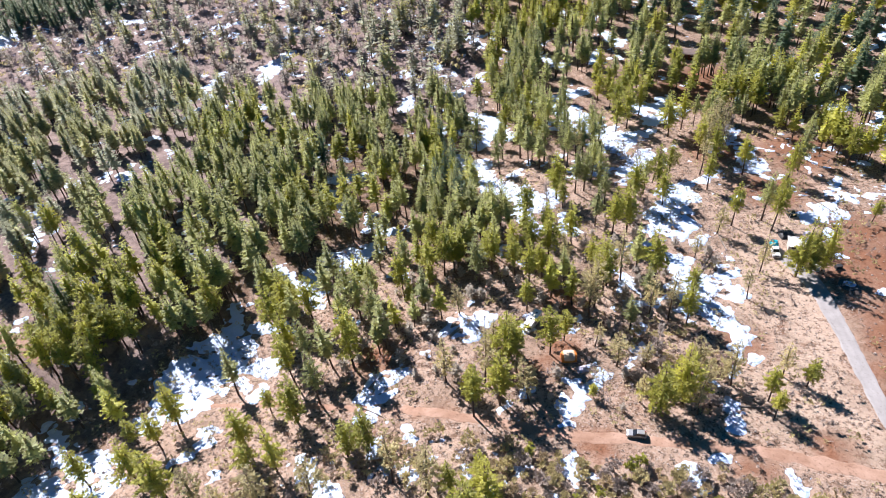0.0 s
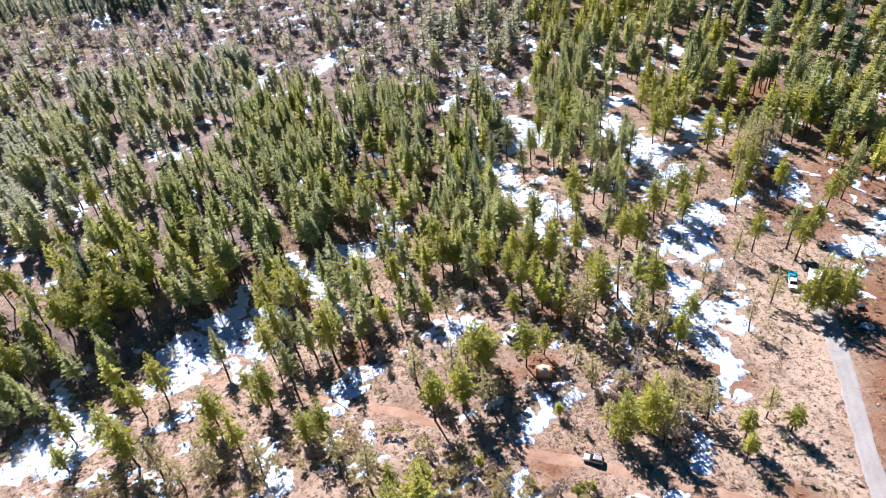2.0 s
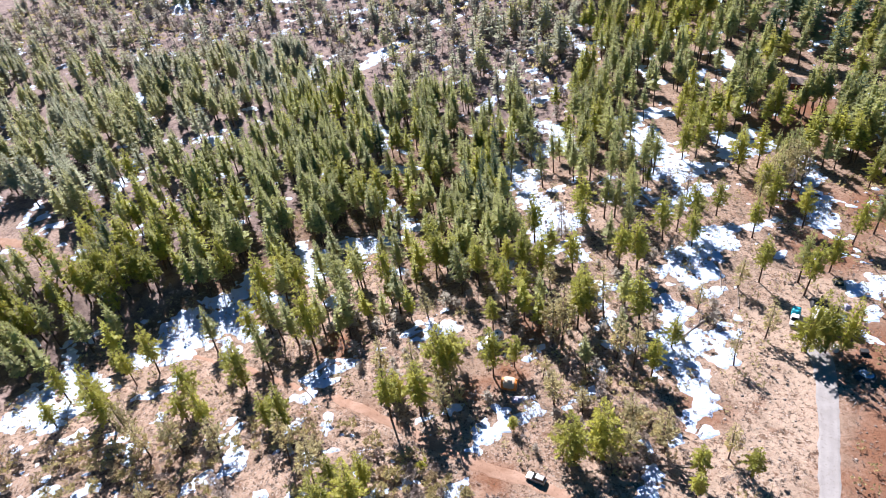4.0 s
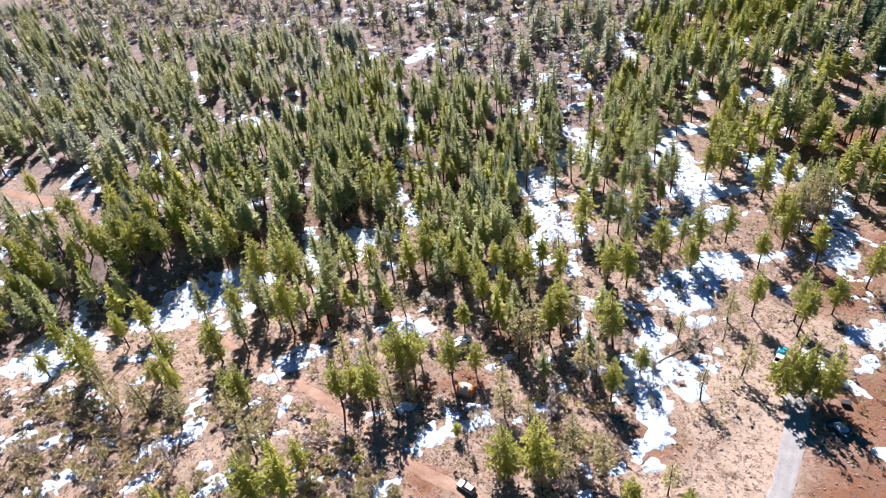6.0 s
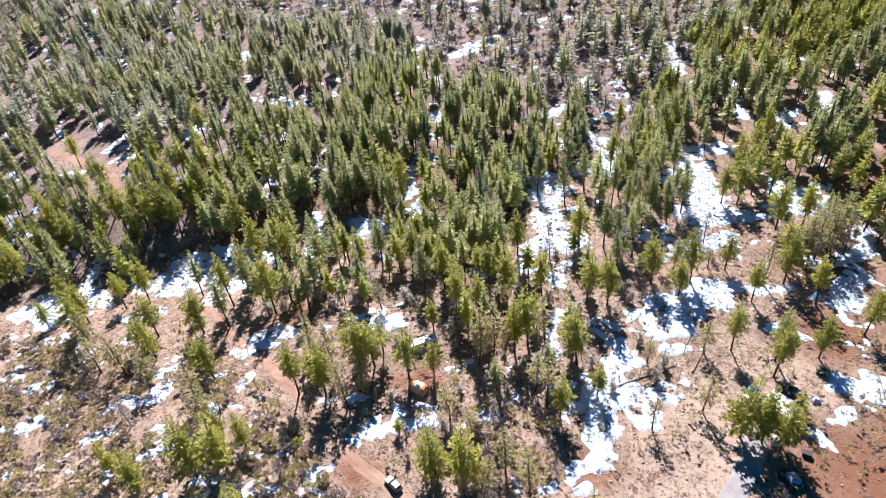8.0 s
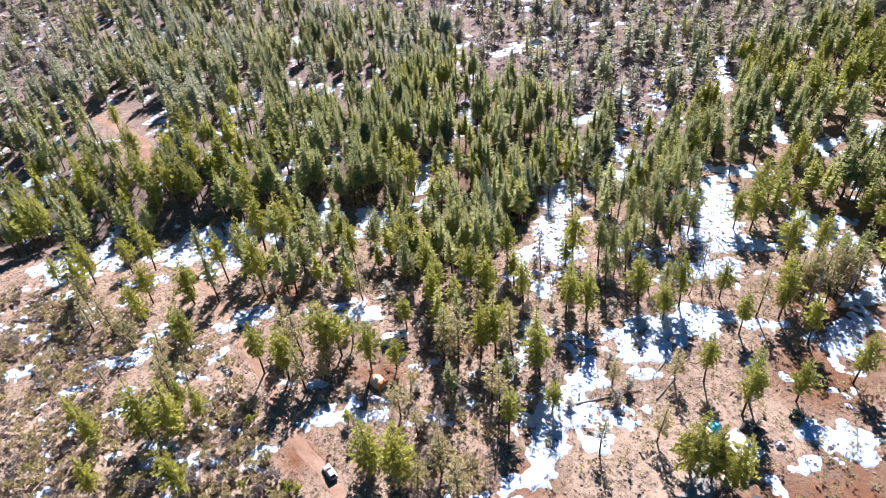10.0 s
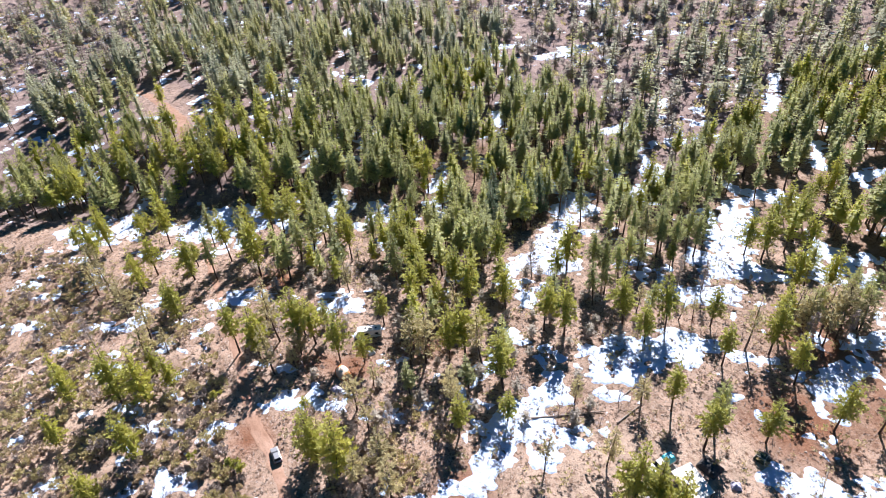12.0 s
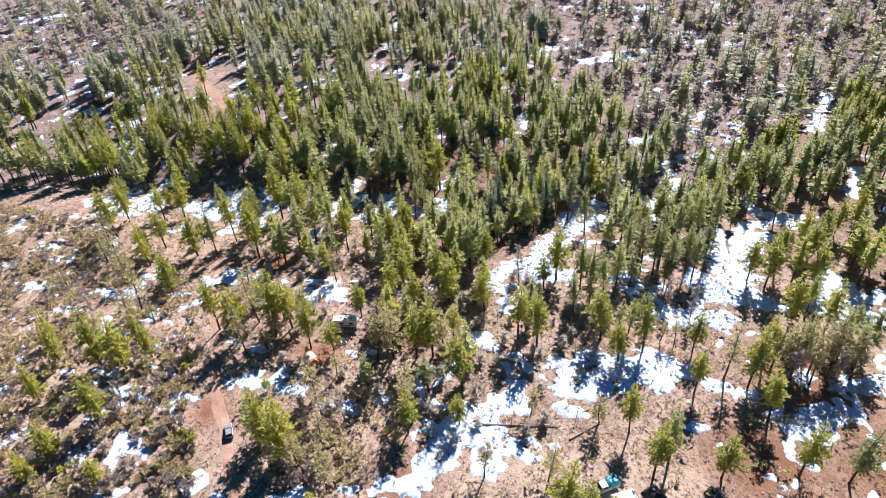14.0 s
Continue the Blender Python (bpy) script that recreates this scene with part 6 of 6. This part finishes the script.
def trampoline(x, y):
    """A round trampoline, half of its mat under snow."""
    ob = tagged(new("trampoline"), "round trampoline with snow lying on its dark mat", "trampoline")
    bm = bmesh.new()
    bmesh.ops.create_cone(bm, cap_ends=True, segments=28, radius1=1.95, radius2=1.95, depth=0.03)
    bmesh.ops.translate(bm, verts=bm.verts, vec=(0, 0, 0.9))
    part("mat", bm, BLACK, ob)
    bm = bmesh.new()
    ring = []
    for k in range(28):
        a = 2 * math.pi * k / 28
        ring.append([bm.verts.new(((2.12 + 0.22 * math.cos(b)) * math.cos(a), (2.12 + 0.22 * math.cos(b)) * math.sin(a), 0.93 + 0.05 * math.sin(b))) for b in (0, 1.57, 3.14, 4.71)])
    for k in range(28):
        for j in range(4):
            bm.faces.new((ring[k][j], ring[(k + 1) % 28][j], ring[(k + 1) % 28][(j + 1) % 4], ring[k][(j + 1) % 4]))
    part("rim_pad", bm, BLACK, ob, "dark rim pad")
    bm = bmesh.new()
    bmesh.ops.create_uvsphere(bm, u_segments=16, v_segments=8, radius=1.0)
    bmesh.ops.transform(bm, matrix=pose(0.3, 0.5, 0.93) @ Matrix.Diagonal((1.5, 1.1, 0.14, 1)), verts=bm.verts)
    part("snow_cap", bm, SNOW, ob, "lens of snow on the mat")
    for k in range(6):
        a = 2 * math.pi * k / 6
        part("leg", rod((2.1 * math.cos(a), 2.1 * math.sin(a), -0.05), (2.1 * math.cos(a), 2.1 * math.sin(a), 0.92), 0.03, 0.03), STEEL, ob)
    ob.matrix_basis = pose(x, y, gz(x, y))


def canvas_shelter(x, y, heading):
    """A small dark canvas hut on a pale pole frame."""
    ob = tagged(new("canvas_shelter"), "dark green canvas shelter with pale frame poles", "shelter")
    part("canvas", block(2.4, 2.4, 1.25, (0, 0, 0), 0.3, taper=0.7), FIELDGREEN, ob)
    for a in (-1, 1):
        for b in (-1, 1):
            part("pole", rod((a * 1.3, b * 1.3, 0), (a * 0.9, b * 0.9, 1.42), 0.04, 0.04, 6), WHITE, ob)
        part("ridge_pole", rod((a * 0.9, -0.9, 1.42), (a * 0.9, 0.9, 1.42), 0.04, 0.04, 6), WHITE, ob)
        part("ridge_pole", rod((-0.9, a * 0.9, 1.42), (0.9, a * 0.9, 1.42), 0.04, 0.04, 6), WHITE, ob)
    ob.matrix_basis = pose(x, y, gz(x, y), 0, 0, heading)


def water_tank(x, y):
    ob = tagged(new("water_tank"), "squat white plastic tank with a dark lid", "tank")
    part("tank", rod((0, 0, 0), (0, 0, 1.35), 0.85, 0.82, 20), WHITE, ob)
    part("lid", rod((0, 0, 1.34), (0, 0, 1.46), 0.3, 0.26, 14), BLACK, ob)
    ob.matrix_basis = pose(x, y, gz(x, y))


def crate(x, y, heading, w, l, h, material, label):
    ob = tagged(new("storage_box"), label, "box")
    part("body", block(w, l, h, (0, 0, 0), 0.05), material, ob)
    part("lid", block(w + 0.08, l + 0.08, 0.08, (0, 0, h), 0.03), BLACK, ob)
    ob.matrix_basis = pose(x, y, gz(x, y), 0, 0, heading)


def bicycle(x, y, heading):
    ob = tagged(new("bicycle"), "small bicycle standing in tree shade", "bicycle")
    for px in (-0.52, 0.52):
        bm = bmesh.new()
        ring = []
        for k in range(20):
            a = 2 * math.pi * k / 20
            ring.append([bm.verts.new((px + (0.31 + 0.03 * math.cos(b)) * math.cos(a), 0.03 * math.sin(b), 0.34 + (0.31 + 0.03 * math.cos(b)) * math.sin(a))) for b in (0, 2.09, 4.19)])
        for k in range(20):
            for j in range(3):
                bm.faces.new((ring[k][j], ring[(k + 1) % 20][j], ring[(k + 1) % 20][(j + 1) % 3], ring[k][(j + 1) % 3]))
        part("wheel", bm, RUBBER, ob)
    part("frame", merged(rod((-0.52, 0, 0.34), (-0.15, 0, 0.85), 0.025, 0.025), rod((-0.15, 0, 0.8), (0.4, 0, 0.85), 0.03, 0.03), rod((0.0, 0, 0.3), (0.4, 0, 0.85), 0.03, 0.03), rod((0.0, 0, 0.3), (-0.15, 0, 0.85), 0.025, 0.025), rod((0.52, 0, 0.34), (0.38, 0, 0.95), 0.025, 0.025)), WHITE, ob)
    part("saddle", block(0.25, 0.14, 0.06, (-0.17, 0, 0.88), 0.02), BLACK, ob)
    part("handlebar", rod((0.38, -0.28, 0.98), (0.38, 0.28, 0.98), 0.02, 0.02), STEEL, ob)
    ob.matrix_basis = pose(x, y, gz(x, y), 0, 4, heading)


def cabin(x, y, heading):
    """A dark red board cabin with a low faded roof."""
    ob = tagged(new("cabin"), "dark red board cabin with a faded low roof", "cabin")
    wl = part("wall", block(7.4, 5.4, 2.7, (0, 0, 0)), OXBLOOD, ob)
    for k in range(24):
        part("board", block(0.28, 0.03, 2.66, (-3.55 + 0.309 * k, -2.715, 0.02), 0.006), OXBLOOD, wl)
    bm = bmesh.new()
    v = [bm.verts.new(p) for p in ((-4.1, -3.2, 2.55), (4.1, -3.2, 2.55), (4.1, 0, 3.75), (-4.1, 0, 3.75), (4.1, 3.2, 2.55), (-4.1, 3.2, 2.55))]
    for f in ((0, 1, 2, 3), (3, 2, 4, 5), (1, 4, 2), (0, 3, 5)):
        bm.faces.new([v[i] for i in f])
    bmesh.ops.solidify(bm, geom=bm.faces[:], thickness=0.12)
    roof = part("roof", bm, TINROOF, ob)
    for k in range(18):
        part("seam", block(0.05, 3.4, 0.04, (-3.9 + 0.46 * k, -1.6, 3.17), 0.0, (20.5, 0, 0)), TINROOF, roof)
    for wx in (-2.0, 2.0):
        win = part("window", block(1.1, 0.06, 0.9, (wx, -2.74, 1.1), 0.02), GLASS, ob)
        part("window_frame", merged(block(1.26, 0.08, 0.08, (wx, -2.74, 1.02)), block(1.26, 0.08, 0.08, (wx, -2.74, 2.0))), CREAM, win)
    part("door", block(0.95, 0.06, 2.05, (0, -2.74, 0.05), 0.02), BARK, ob)
    part("stove_pipe", rod((2.4, 0.8, 3.0), (2.4, 0.8, 4.5), 0.1, 0.1, 10), STEEL, ob)
    ob.matrix_basis = pose(x, y, gz(x, y) - 0.05, 0, 0, heading)


parked_car(1.7, 84.6, 188, 0.87)
motorhome(-25.9, 110.5, 256, 0.86)
dome_tent(-15.4, 102.0, 20)
brush_heap(-9.5, 99.5)
crumpled("lilac_tarp", 2.6, 2.0, 0.5, LILAC, "crumpled lilac-grey tarpaulin on the ground", "tarpaulin", -11.8, 99.6, 30, 3)
crumpled("white_tarp", 2.2, 1.8, 0.6, WHITE, "crumpled white sheet under the pines", "tarpaulin", -20.5, 109.6, 10, 5)
loaded_truck(29.9, 155.5, -81)
travel_trailer(36.3, 157.6, 2)
crumpled("black_tarp", 4.2, 3.6, 1.3, BLACK, "black tarpaulin thrown over stacked goods", "tarpaulin", 33.4, 164.2, 20, 6)
crumpled("blue_tarp", 2.0, 1.6, 0.9, LILAC, "pale tarpaulin over a small heap", "tarpaulin", 38.6, 166.2, 60, 7)
canvas_shelter(35.1, 174.9, 25)
trampoline(46.3, 144.6)
water_tank(39.6, 150.2)
crate(45.0, 152.4, 25, 1.6, 1.1, 0.9, BLACK, "dark storage box with a lid on reddish soil")
crate(41.4, 153.4, 70, 1.2, 0.8, 0.7, CREAM, "pale storage box with a dark lid")
bicycle(45.6, 136.4, 40)
bicycle(46.3, 135.6, 75)
cabin(-0.5, 282.5, 4)
